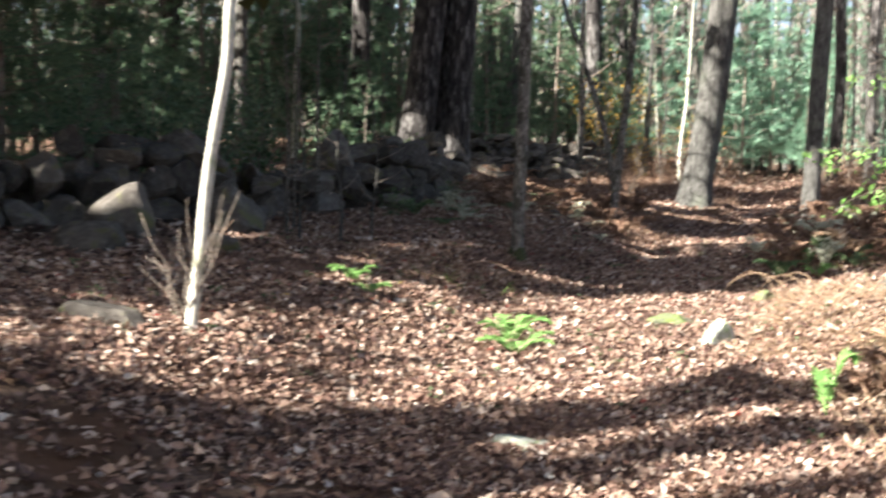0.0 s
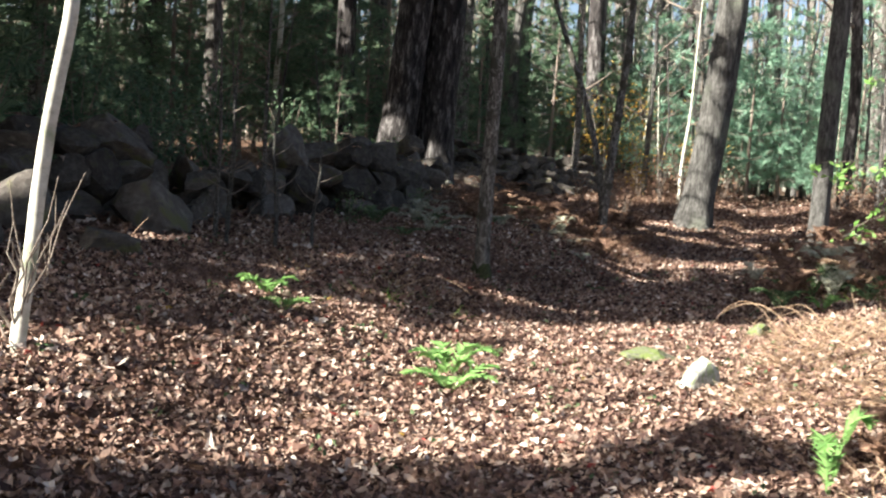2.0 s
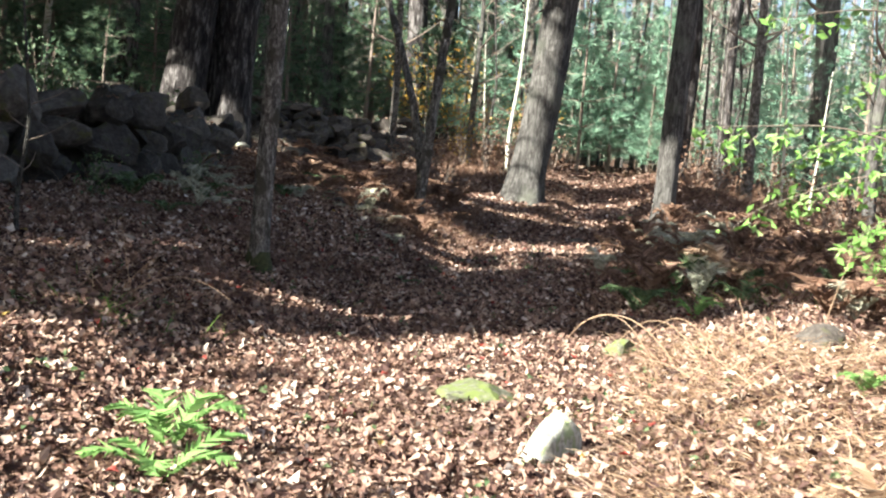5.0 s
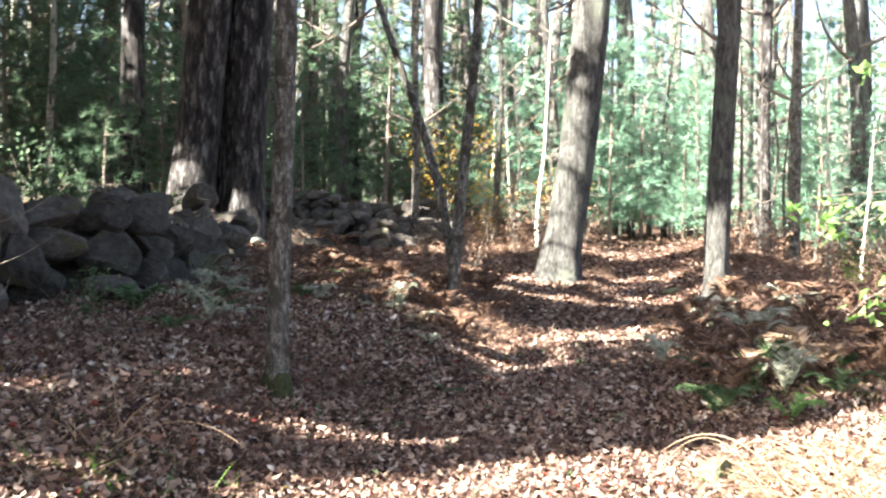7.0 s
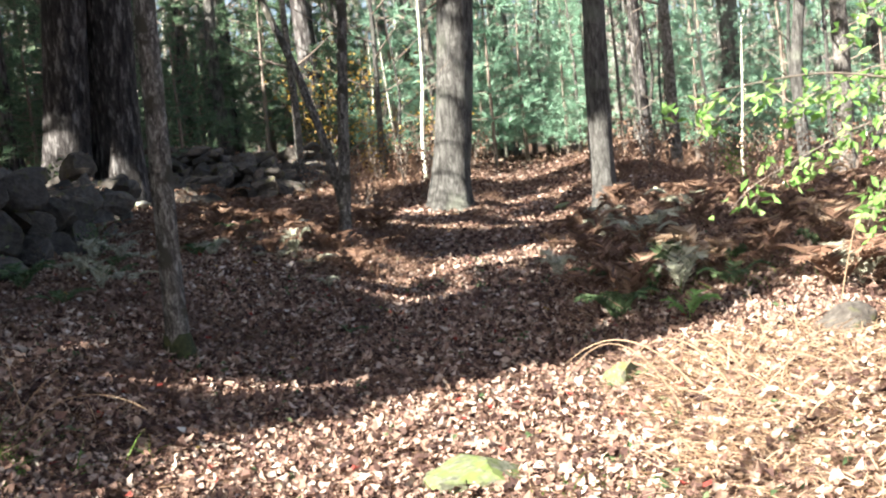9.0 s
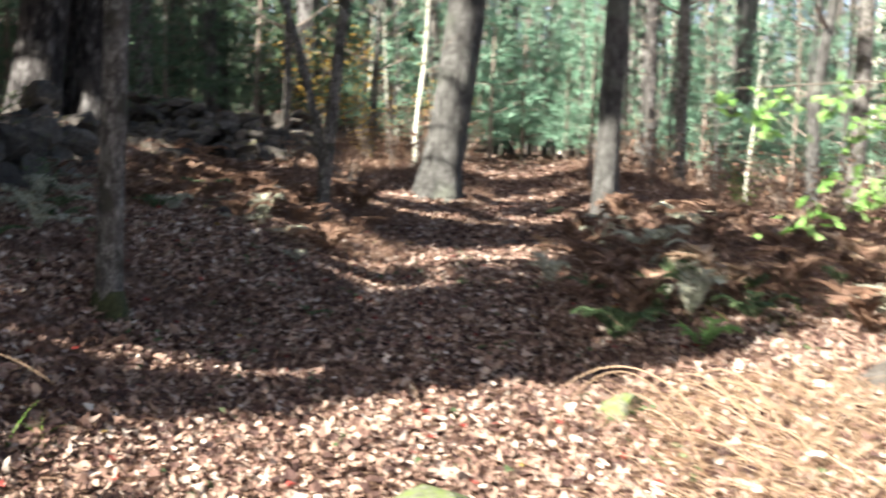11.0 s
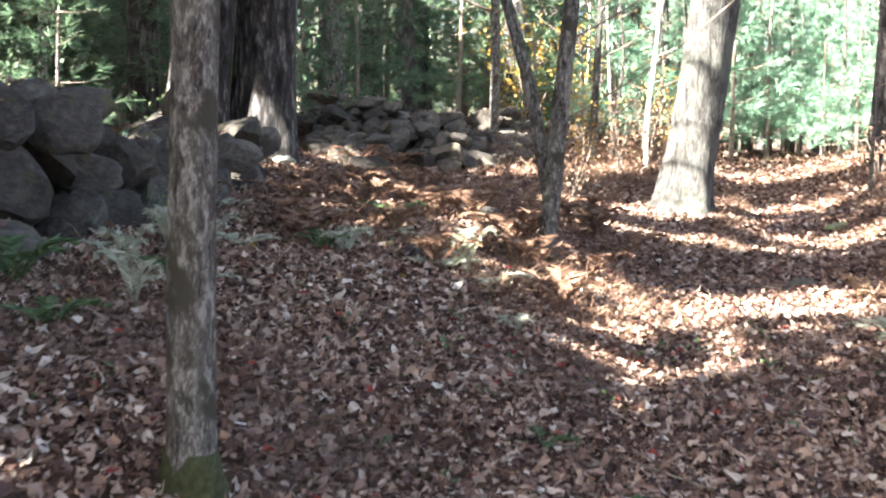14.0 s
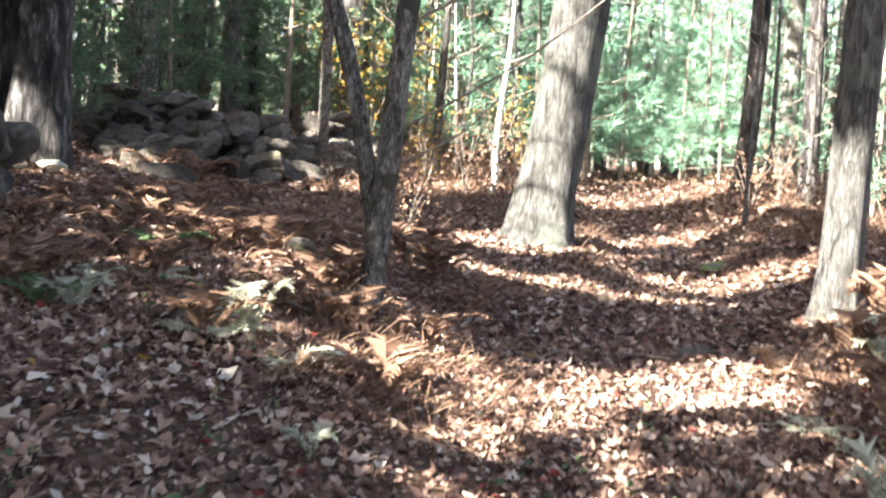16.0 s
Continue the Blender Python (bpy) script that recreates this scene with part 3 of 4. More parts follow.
wall_at("stone_wall", [(-5.2, -1.0), (-4.4, 3.5), (-3.6, 6.8), (-3.15, 9.2), (-3.1, 11.5), (-3.45, 13.2), (-3.85, 14.7), (-3.95, 15.4)], 0.7,
        "old dry stone wall of grey lichened boulders", 31, 0.46, 0.37)
heap = wall_at("stone_wall", [(-5.6, 21.6), (-4.7, 21.3), (-3.8, 21.3), (-3.1, 22.0), (-2.7, 23.6)], 0.72, "tumbled grey stone wall in the shade of the trees", 32, 0.36, 0.27)
g = np.random.default_rng(33)
for k in range(120):
    q = g.random()
    cx, cy = np.interp(q, [0, 0.3, 0.6, 0.8, 1], [-5.6, -4.7, -3.8, -3.1, -2.7]), np.interp(q, [0, 0.3, 0.6, 0.8, 1], [21.6, 21.3, 21.3, 22.0, 23.6])
    out = g.uniform(0.15, 1.0) ** 0.8
    wide = 0.75 + 0.9 * math.sin(math.pi * min(1, q * 1.15))
    x, y = cx + 0.15 * out + 0.55 * out * float(ease(0.65, 1, q)), cy - wide * out
    big = g.lognormal(0, 0.3) * (0.2 if out > 0.6 else 0.17)
    st = new("stone", STONES[int(g.integers(len(STONES)))])
    st.parent = heap
    st.location = Vector((x, y, gz(x, y) + 0.62 * (1 - out) ** 0.8 * g.uniform(0.75, 1.1) + 0.03)) - heap.location
    st.rotation_euler = (g.normal(-0.35, 0.35), g.normal(0, 0.35), g.uniform(0, 6.28))
    st.scale = (big * 1.35, big * g.uniform(0.8, 1.15), big * g.uniform(0.5, 0.8))


def boulder(x, y, size, label, k=0, mossy=False, sink=0.35, turn=0.0, tilt=0.0, pale=False):
    shapes = PALE if pale else MOSSY if mossy else STONES
    ob = new("boulder" if size[0] > 0.3 else "rock", shapes[k % len(shapes)])
    ob.location = (x, y, gz(x, y) + size[2] * (1 - 2 * sink) * 0.5)
    ob.rotation_euler, ob.scale = (tilt, tilt * 0.6, turn), [s * 1.2 for s in size]
    return tagged(ob, label, "rock")


boulder(2.03, 4.62, (0.25, 0.17, 0.15), "small mossy rock half buried in leaves on the trail", 2, True, turn=0.5, tilt=0.2)
boulder(2.52, 3.42, (0.17, 0.13, 0.2), "pale upright stone poking from the leaf litter", 1, sink=0.42, turn=2.2, tilt=0.12, pale=True)
boulder(-0.85, -0.32, (0.46, 0.22, 0.15), "grey lichened boulder lying in the leaves", 6, turn=-0.45, tilt=0.15)
boulder(1.9, -0.5, (0.16, 0.12, 0.08), "flat pale rock among fallen leaves", 2, pale=True)
boulder(2.72, 6.2, (0.17, 0.13, 0.13), "mossy rock at the edge of dry grass", 3, True, turn=0.6, tilt=0.25)
boulder(4.0, 6.25, (0.2, 0.15, 0.13), "weathered stump-like rock in dry grass", 5, sink=0.3)
boulder(-3.75, 18.9, (0.5, 0.28, 0.24), "tan sunlit rock strewn with needles", 6, turn=0.2)
boulder(-4.3, 16.3, (0.24, 0.16, 0.13), "pale rock at the end of the stone wall", 1, turn=0.4, pale=True)
boulder(-4.0, 16.6, (0.16, 0.12, 0.1), "small pale rock at the end of the stone wall", 2, turn=1.4, pale=True)
boulder(-3.1, 5.35, (0.42, 0.34, 0.42), "round boulder fallen from the stone wall", 8)
boulder(-3.45, 3.8, (0.46, 0.38, 0.46), "large grey boulder beside the stone wall", 9)
boulder(-2.9, 2.45, (0.33, 0.27, 0.3), "dark boulder with leaves lying on it", 4, turn=0.4)
boulder(-2.2, 3.2, (0.3, 0.22, 0.2), "round grey boulder in the shade", 10)
boulder(1.75, 13.9, (0.16, 0.12, 0.08), "small pale rock on the trail", 11)
boulder(-0.75, 11.6, (0.24, 0.16, 0.09), "flat pale rock in the bracken", 12)
boulder(-1.2, 14.4, (0.3, 0.2, 0.14), "small lichened rock in the bracken", 13)
boulder(2.2, 18.6, (0.26, 0.18, 0.1), "moss-covered root mound beside the trail", 1, True)


# ---------------------------------------------------------------- woods behind
def sapling_pine(seed, height, mat="pine", label="young blue-green pine with feathery needles"):
    """A young pine: thin stem with whorls of branches that carry tufts of needles."""
    g = np.random.default_rng(seed)
    ob = tagged(new("young_pine"), label, "tree", "young pines in the woods")
    stem = spline([(0, 0, -0.1), (g.normal(0, 0.06), g.normal(0, 0.06), height * 0.5), (g.normal(0, 0.1), g.normal(0, 0.1), height)], 14)
    part("trunk", tube(stem, np.linspace(0.012 * height, 0.005, 14), 7, 0.04, seed), M["twig"], ob, smooth=True)
    wood, root, tip = [], [], []
    z = height * 0.12
    while z < height:
        ln = (height - z) * 0.32 + 0.18
        for a in np.arange(5) * 1.257 + g.uniform(0, 6):
            if g.random() < 0.18:
                continue
            le = ln * g.uniform(0.6, 1.1)
            d = np.array([math.cos(a), math.sin(a), 0.15])
            s = np.array([0, 0, z])
            wood.append(tube([s, s + d * le * 0.5 + (0, 0, -0.03), s + d * le], [0.008, 0.005, 0.002], 3, close=False))
            for q in np.linspace(0.25, 1, max(3, int(le * 5.5))):
                c = s + d * le * q + g.normal(0, 0.05 + 0.05 * le, 3)
                t = g.normal(0, 1, (24, 3))
                t /= np.linalg.norm(t, axis=1)[:, None]
                root.append(np.repeat(c[None], 24, 0))
                tip.append(c + (t * 0.8 + d * 0.6) * 0.17)
        z += g.uniform(0.25, 0.4)
    tagged(part("branchwork", joined(wood), M["twig"], ob), kind="stuff")
    part("needles", blades(np.concatenate(root), np.concatenate(tip), 0.015, g, 0.05, 1), M[mat], ob)
    return ob


def leafy_shrub(seed, height, mat, label, count=420, size=0.075):
    g = np.random.default_rng(seed)
    ob = tagged(new("understory_shrub"), label, "shrub", "shrubs in the understory")
    wood, c = [], []
    for k in range(9):
        a, sp = g.uniform(0, 6.28), g.uniform(0.15, 0.45) * height
        e = np.array([math.cos(a) * sp, math.sin(a) * sp, height * g.uniform(0.6, 1)])
        ln = spline([(0, 0, -0.05), e * np.array([0.3, 0.3, 0.5]), e], 8)
        wood.append(tube(ln, np.linspace(0.012, 0.003, 8), 4, 0.03, k, close=False))
        pick = ln[g.integers(2, 8, count // 9)]
        c.append(pick + g.normal(0, 0.11 * height ** 0.6, (count // 9, 3)))
    for w in wood:
        part("stem", w, M["twig"], ob)
    part("foliage", leaves(np.concatenate(c), g.uniform(0.6, 1.3, len(np.concatenate(c))) * size, g, 0.35), M[mat], ob)
    return ob


def bare_tree(seed, radius, height, mat, label, lean=0.03):
    g = np.random.default_rng(seed)
    ob = tagged(new("forest_tree"), label, "tree", "trunks in the woods")
    line = spline([(0, 0, -0.2), (g.normal(0, lean) * 2, g.normal(0, lean) * 2, 2.5), (g.normal(0, lean) * 5, g.normal(0, lean) * 5, 6), (g.normal(0, lean) * 9, g.normal(0, lean) * 9, height)], 26)
    part("trunk", tube(line, np.interp(line[:, 2], [0, height], [radius, radius * 0.25]), 12, 0.06, seed, 0.35, 0.3), M[mat], ob, smooth=True)
    wood, ends = limbs(g, line, height, 9, 2.4, radius * 0.3, lo=0.25)
    for w in wood:
        part("limb", w, M["twig"], ob, smooth=True)
    return ob


def place(ob, x, y, turn=0.0, size=1.0):
    return pose(x, y, gz(x, y) - 0.04, 0, 0, turn) @ Matrix.Scale(size, 4)


OAKS = [bare_tree(200 + k, 0.14, 14, m, lab, 0.035) for k, (m, lab) in enumerate([
    ("grey_bark", "grey forest tree with bare limbs"), ("oak_bark", "pale grey trunk in the woods"), ("pine_bark", "dark trunk in the woods"), ("pale_bark", "pale thin trunk catching the sun")])]
PINES = [sapling_pine(300 + k, h) for k, h in enumerate((2.6, 4.0, 5.5))]
# the same pines again, needles darkened to stand for shade
PINES += [sapling_pine(310 + k, h, "shade_green", "young pine on the shaded side, its needles coloured darker") for k, h in enumerate((2.6, 4.0, 5.5))]
SHRUBS = [leafy_shrub(400, 1.6, "green", "green leafy understory shrub", 560, 0.055), leafy_shrub(401, 2.2, "yellow", "shrub with yellowing autumn leaves", 300, 0.05),
          leafy_shrub(402, 1.1, "dull_green", "low dull green shrub by the stone wall", 260, 0.06),
          leafy_shrub(403, 1.1, "rust", "brown leafless brush with dead leaves", 160, 0.05),
          # wall-side version of the green shrub, shade painted into its leaves
          leafy_shrub(404, 1.5, "shade_green", "understory shrub with leaves coloured darker for the shade", 520, 0.05)]
KINDS = {"oaks": OAKS, "pines": PINES, "shrubs": SHRUBS}
used = set()


LIT = [(0.15, 18.4, 2.5), (-5.2, 15.95, 1.7), (-4.1, 19.2, 1.3), (-1.1, 13.7, 0.8), (0.2, 16.3, 0.5), (1.4, 16.2, 0.4), (1.4, 12.7, 0.2), (-3.5, 3.8, 1.1), (2.8, 15.1, 1.2)]
TALL = {0: 2.6, 1: 4.0, 2: 5.5, 3: 2.6, 4: 4.0, 5: 5.5}


def in_the_way(x, y, height, size):
    """Whether a sapling here would shade one of the lit places."""
    flat = Vector((SUN.x, SUN.y)).normalized()
    for tx, ty, tz in LIT:
        d = (x - tx) * flat.x + (y - ty) * flat.y
        off = abs((x - tx) * flat.y - (y - ty) * flat.x)
        top = gz(x, y) + height * size
        if d > 0 and tz + d * SUN.z / math.hypot(SUN.x, SUN.y) < top and off < 0.5 + 0.2 * height * size:
            return True
    return False


def plant(kind, k, x, y, size=1.0, turn=None):
    src = KINDS[kind][k]
    if kind == "pines" and in_the_way(x, y, TALL[k], size) and y < 24:
        return None
    turn = float(rng.uniform(0, 360)) if turn is None else turn
    if (kind, k) not in used:
        used.add((kind, k))
        src.matrix_basis = place(src, x, y, turn, size)
        return src
    return copy_thing(src, place(src, x, y, turn, size) @ Matrix.Diagonal((1 / src.scale[0], 1 / src.scale[1], 1 / src.scale[2], 1)))


# trunks that can be told apart: kind, x, y, size
for k, x, y, s in [(2, -9.5, 24, 1.9), (3, -9.4, 20, 0.6), (0, -7.6, 30, 1.4), (1, -6.9, 32, 1.5), (2, -3.65, 28, 2.0), (2, -3.5, 30.5, 1.3), (1, -3.3, 36, 1.8),
                   (0, -2.1, 34, 1.3), (1, 0.5, 33, 1.9), (2, 3.85, 24, 1.0), (0, 4.3, 22.5, 0.8), (1, 6.2, 30, 2.0), (0, -2.8, 22, 0.6), (1, -8.1, 34, 1.4), (0, 2.7, 21, 0.22),
                   (2, 2.95, 24.5, 1.1), (0, 4.5, 26, 0.9), (1, 6.0, 28, 1.3), (0, 3.9, 27, 1.2), (1, 6.6, 22, 0.9), (0, 7.7, 24, 1.3), (2, -7.7, 20, 1.7), (0, -6.9, 26, 1.4),
                   (1, -1.55, 24, 0.5), (3, -4.3, 30, 0.8), (0, 3.5, 28.5, 1.7), (2, -9.8, 9.2, 1.7), (0, -7.4, 9, 0.9), (0, -8.5, 15.5, 1.1)]:
    plant("oaks", k, x, y, s)
for x, y, s in [(-2.45, 5.4, 0.22), (-2.1, 5.0, 0.18), (-1.75, 5.3, 0.2), (-1.5, 5.6, 0.17), (-2.7, 6.1, 0.2), (-3.0, 7.4, 0.25)]:
    plant("oaks", 1 if x > -2.2 else 0, x, y, s * 0.85)
taken = 0
while taken < 78:
    x, y = rng.uniform(-26, 22), rng.uniform(27, 62)
    if abs(x - 1.4) < 0.8 and y < 30:
        continue
    plant("oaks", int(rng.integers(0, 4)), x, y, rng.uniform(0.4, 1.4))
    taken += 1
# young pines beyond the crest of the trail and along its sunny side; wall-side ones use the shade-darkened copy
for x, y, k, s in [(1.2, 29, 2, 0.9), (2.3, 28.2, 1, 1.0), (0.1, 29.5, 1, 0.9), (3.2, 26.6, 2, 0.9), (4.9, 24.8, 1, 1.1), (5.4, 28, 2, 1.0), (-0.9, 27.5, 1, 0.9), (-1.5, 26, 0, 1.1),
                   (6.9, 26, 2, 1.0), (2.9, 31, 2, 1.1), (1.6, 33, 2, 1.2), (-0.4, 32.5, 2, 1.0), (4.2, 31, 2, 1.2), (7.8, 29, 2, 1.1), (-2.6, 29.5, 1, 1.0), (9.2, 27, 2, 1.0),
                   (-6.0, 20.2, 2, 0.8), (-8.6, 22, 2, 1.2), (-5.9, 24.5, 1, 1.0), (-10.2, 17, 2, 1.1), (-6.9, 12.4, 1, 1.0), (-6.0, 10, 1, 1.0),
                   (-7.0, 7.0, 2, 0.9), (-8.9, 9.6, 2, 1.1), (-6.1, 4.0, 1, 0.9), (-5.4, 6.5, 0, 1.0), (-5.9, 1.9, 1, 1.0), (-5.7, 8.3, 1, 1.1), (-6.4, 5.5, 2, 1.0), (-6.8, 0.2, 2, 1.0), (-7.9, 3.0, 2, 1.0), (-10.5, 8, 2, 1.2), (-4.8, 13.3, 0, 0.9)]:
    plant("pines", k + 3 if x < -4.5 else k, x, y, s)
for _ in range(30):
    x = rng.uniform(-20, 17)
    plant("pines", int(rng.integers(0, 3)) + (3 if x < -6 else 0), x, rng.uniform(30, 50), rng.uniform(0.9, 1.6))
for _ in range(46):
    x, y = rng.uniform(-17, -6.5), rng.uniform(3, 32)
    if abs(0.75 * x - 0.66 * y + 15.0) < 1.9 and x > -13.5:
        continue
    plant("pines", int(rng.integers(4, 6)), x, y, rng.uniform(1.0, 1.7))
for x, y, k, s in [(-2.9, 25.2, 1, 1.3), (-2.3, 27.5, 1, 1.5), (-0.9, 22.5, 3, 1.0), (-0.2, 21.4, 3, 0.9), (3.7, 20.5, 3, 0.8), (4.7, 19.5, 3, 0.9), (5.5, 21.5, 3, 1.0), (-1.6, 20.6, 3, 1.0), (-0.6, 23.6, 3, 1.2), (2.9, 22.6, 3, 0.9), (3.3, 19.3, 3, 0.7), (0.2, 25.2, 3, 1.0), (-4.9, 11.7, 2, 1.0),
                   (-5.0, 9.6, 2, 1.2), (-4.9, 7.9, 0, 1.0), (-5.4, 12.8, 0, 0.9), (-5.2, 5.3, 0, 1.1), (-4.6, 14.6, 2, 0.8), (-1.1, 19.6, 3, 0.8), (-1.6, 23.6, 1, 0.8), (6.3, 23.5, 3, 1.2),
                   (-3.6, 26.5, 1, 1.2), (3.4, 23.5, 3, 0.9), (-0.3, 24.5, 1, 0.9), (5.2, 16.8, 3, 0.7), (4.4, 17.5, 3, 0.8), (5.8, 18.5, 3, 0.9), (6.6, 20, 3, 1.0), (3.9, 22, 3, 0.9), (5.0, 24, 3, 1.1), (7.4, 22, 3, 1.2), (5.0, 19.6, 0, 0.5), (-2.1, 19.9, 3, 0.8), (-0.9, 17.9, 3, 0.6), (-0.2, 20.2, 3, 0.7), (-6.5, 22.7, 0, 1.3), (-2.3, 8.3, 2, 0.45), (-2.35, 10.9, 2, 0.4)]:
    # left of the wall the green shrub gives way to its shade-coloured version
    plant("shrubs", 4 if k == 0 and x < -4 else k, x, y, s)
for _ in range(30):
    x = rng.uniform(-14, 13)
    plant(*(("shrubs", 4) if x < -3 else ("pines", 0)), x, rng.uniform(26, 42), rng.uniform(0.9, 1.8))

# more growth behind the walls: pines and shrubs coloured darker for shade, and trunks
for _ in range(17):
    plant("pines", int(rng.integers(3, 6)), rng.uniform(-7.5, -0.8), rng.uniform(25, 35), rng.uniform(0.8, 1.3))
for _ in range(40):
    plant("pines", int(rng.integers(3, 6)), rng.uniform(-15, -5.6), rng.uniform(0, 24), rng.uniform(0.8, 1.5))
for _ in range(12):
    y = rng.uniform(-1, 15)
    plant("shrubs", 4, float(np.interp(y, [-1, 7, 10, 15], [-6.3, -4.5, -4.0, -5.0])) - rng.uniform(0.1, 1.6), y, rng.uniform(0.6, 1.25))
for _ in range(16):
    plant("oaks", int(rng.choice([0, 2, 2, 1])), rng.uniform(-7.5, -0.5), rng.uniform(26, 38), rng.uniform(0.4, 1.0))
# thin pale stems among the pines
for _ in range(46):
    x, y = rng.uniform(-4, 10), rng.uniform(22, 36)
    if abs(x - 1.4) > 1.0 or y > 29:
        plant("oaks", int(rng.choice([0, 1, 1, 3])), x, y, rng.uniform(0.2, 0.42))
for _ in range(22):
    plant("pines", int(rng.integers(0, 3)), rng.uniform(-1.5, 9), rng.uniform(27.5, 34), rng.uniform(0.8, 1.3))

# far woods, past counting
g = np.random.default_rng(77)
pieces = []
for k in range(900):
    a, d = g.uniform(0, 6.283), g.uniform(46, 105)
    x, y = 1 + d * math.cos(a), 5 + d * math.sin(a)
    r = g.uniform(0.08, 0.28)
    h = g.uniform(12, 20)
    b = np.array([x, y, gz(x, y) - 0.2])
    pieces.append(tube([b, b + (g.normal(0, 0.3), g.normal(0, 0.3), h * 0.5), b + (g.normal(0, 0.8), g.normal(0, 0.8), h)], [r, r * 0.8, r * 0.3], 5, close=False))
far = tagged(new("far_woods"), "distant grey trunks and brown-green foliage of the woods", "woods", kind="stuff")
part("trunks", joined(pieces), M["grey_bark"], far)
N = 90000
a, d = g.uniform(0, 6.283, N), g.uniform(46, 115, N)
c = np.stack([1 + d * np.cos(a), 5 + d * np.sin(a), g.gamma(1.5, 3.2, N)], 1)
c[:, 2] += ground(c[:, 0], c[:, 1])
q = c[:36000] * np.array([1, 1, 0.9])
tagged(part("twigs", blades(q, q + np.stack([g.normal(0, 0.5, 36000), g.normal(0, 0.5, 36000), g.uniform(1.5, 4.5, 36000)], 1), 0.07, g, 0.0, 1), M["twig"], far), kind="stuff")
part("foliage", blades(c, c + g.normal(0, 0.36, (N, 3)), 0.29, g, 0.1, 1), M["far_leaf"], far)



# ---------------------------------------------------------------- unseen canopy trees, added so that their crowns shade the trail
SPOTS = [(-11.5, -4.5), (-8, -11), (-15.5, -0.2), (-13.0, 5.3), (-15.5, 9.2), (-12.5, 12), (-11.5, 15), (-15, 13), (-13, 20), (-6, -15), (-16, -5.6), (-11, -17), (-18, 18), (-10, 27), (-4.5, -11),
         (-16, 25), (-2.0, -14), (-9, -13.5), (-20, 10)]
g = np.random.default_rng(91)
# leaf clumps set up the sun's ray from each floor spot meant to be shaded
tx, ty = np.meshgrid(np.arange(-11, 11, 0.42), np.arange(-9, 36, 0.42))
tx, ty = tx.ravel() + g.uniform(-0.2, 0.2, tx.size), ty.ravel() + g.uniform(-0.2, 0.2, ty.size)
h = g.uniform(8.0, 13.5, tx.size)
k = (h - ground(tx, ty)) / SUN.z
C = np.stack([tx + SUN.x * k, ty + SUN.y * k, h], 1)
# more unseen boughs, added to darken the wall side and to keep some trunks dark
more = np.stack([g.uniform(-15, -2.5, 1450), g.uniform(-6, 26, 1450), g.uniform(7.0, 12, 1450)], 1)
C = np.concatenate([C, more])
low = np.stack([g.uniform(-8, -0.8, 2300), g.uniform(-4, 13, 2300), g.uniform(4.4, 7.2, 2300)], 1)
C = np.concatenate([C, low])
C = np.concatenate([C, np.stack([g.uniform(-7.5, -1.4, 350), g.uniform(-3.5, 7, 350), g.uniform(3.7, 5.4, 350)], 1)])
C = C[~in_sun(C)]
DARK = []
for x, y, z0, z1, n in [(2.85, 15.2, 1.95, 7, 320), (-0.2, 7.0, 0.6, 5, 80), (-4.85, 16.3, 2.7, 7, 260), (-4.3, 16.8, 2.0, 7, 200)]:
    z, hh = g.uniform(z0, z1, n), g.uniform(8.5, 13.5, n)
    kk = (hh - z) / SUN.z
    DARK.append(np.stack([x + g.normal(0, 0.25, n) + SUN.x * kk, y + g.normal(0, 0.25, n) + SUN.y * kk, hh], 1))
DARK = np.concatenate(DARK)
DARK = DARK[~in_sun(DARK, False)]
plain = len(C)
C = np.concatenate([C, DARK])
near = ((C[:, None, :2] - np.array(SPOTS)[None]) ** 2).sum(-1)
own = near.argmin(1)
only = np.arange(len(C)) >= plain
keep = (near.min(1) < 110) | only & (near.min(1) < 200)
C, own, only = C[keep], own[keep], only[keep]
for n, (x, y) in enumerate(SPOTS):
    ob = thing("canopy_tree", x, y, "unseen tall tree added for the shade of its crown", "tree", "tall trees round the trail")
    base = np.array(ob.location)
    line = spline([(0, 0, -0.2), (0.1, 0.05, 4), (0.2, -0.1, 9), (0.3, 0, 14.5)], 24)
    part("trunk", tube(line, np.linspace(0.32, 0.12, 24), 12, 0.06, 500 + n, 0.4, 0.4), M["pine_bark"], ob, smooth=True)
    mine = C[own == n] - base
    if not len(mine):
        continue
    wood = []
    for e in mine[:: max(1, len(mine) // 40)]:
        z = max(5.0, e[2] - 0.35 * math.hypot(e[0], e[1]))
        s = np.array([0.2, 0, min(z, 13.5)])
        if in_sun(np.array([(s + e) / 2, s * 0.25 + e * 0.75, e]) + base).any():
            continue
        wood.append(tube([s, (s + e) / 2 + (0, 0, 0.3), e], [0.05, 0.03, 0.008], 4, close=False))
    if wood:
        tagged(part("limbwork", joined(wood), M["pine_bark"], ob), kind="stuff")
    cc = np.repeat(mine, 12, 0) + g.normal(0, 0.2, (len(mine) * 12, 3))
    dense = np.repeat(only[own == n], 12)
    clear = np.zeros(len(cc), bool)
    for dx, dy in ((0, 0), (0.07, 0.03), (-0.07, -0.03), (-0.03, 0.07), (0.03, -0.07)):
        clear |= in_sun(cc + base + (dx, dy, 0))
    cc = cc[np.where(dense, ~in_sun(cc + base, False), ~clear)]
    part("crown", leaves(cc, g.uniform(0.2, 0.34, len(cc)), g, 0.35), M["dark_leaf"], ob)


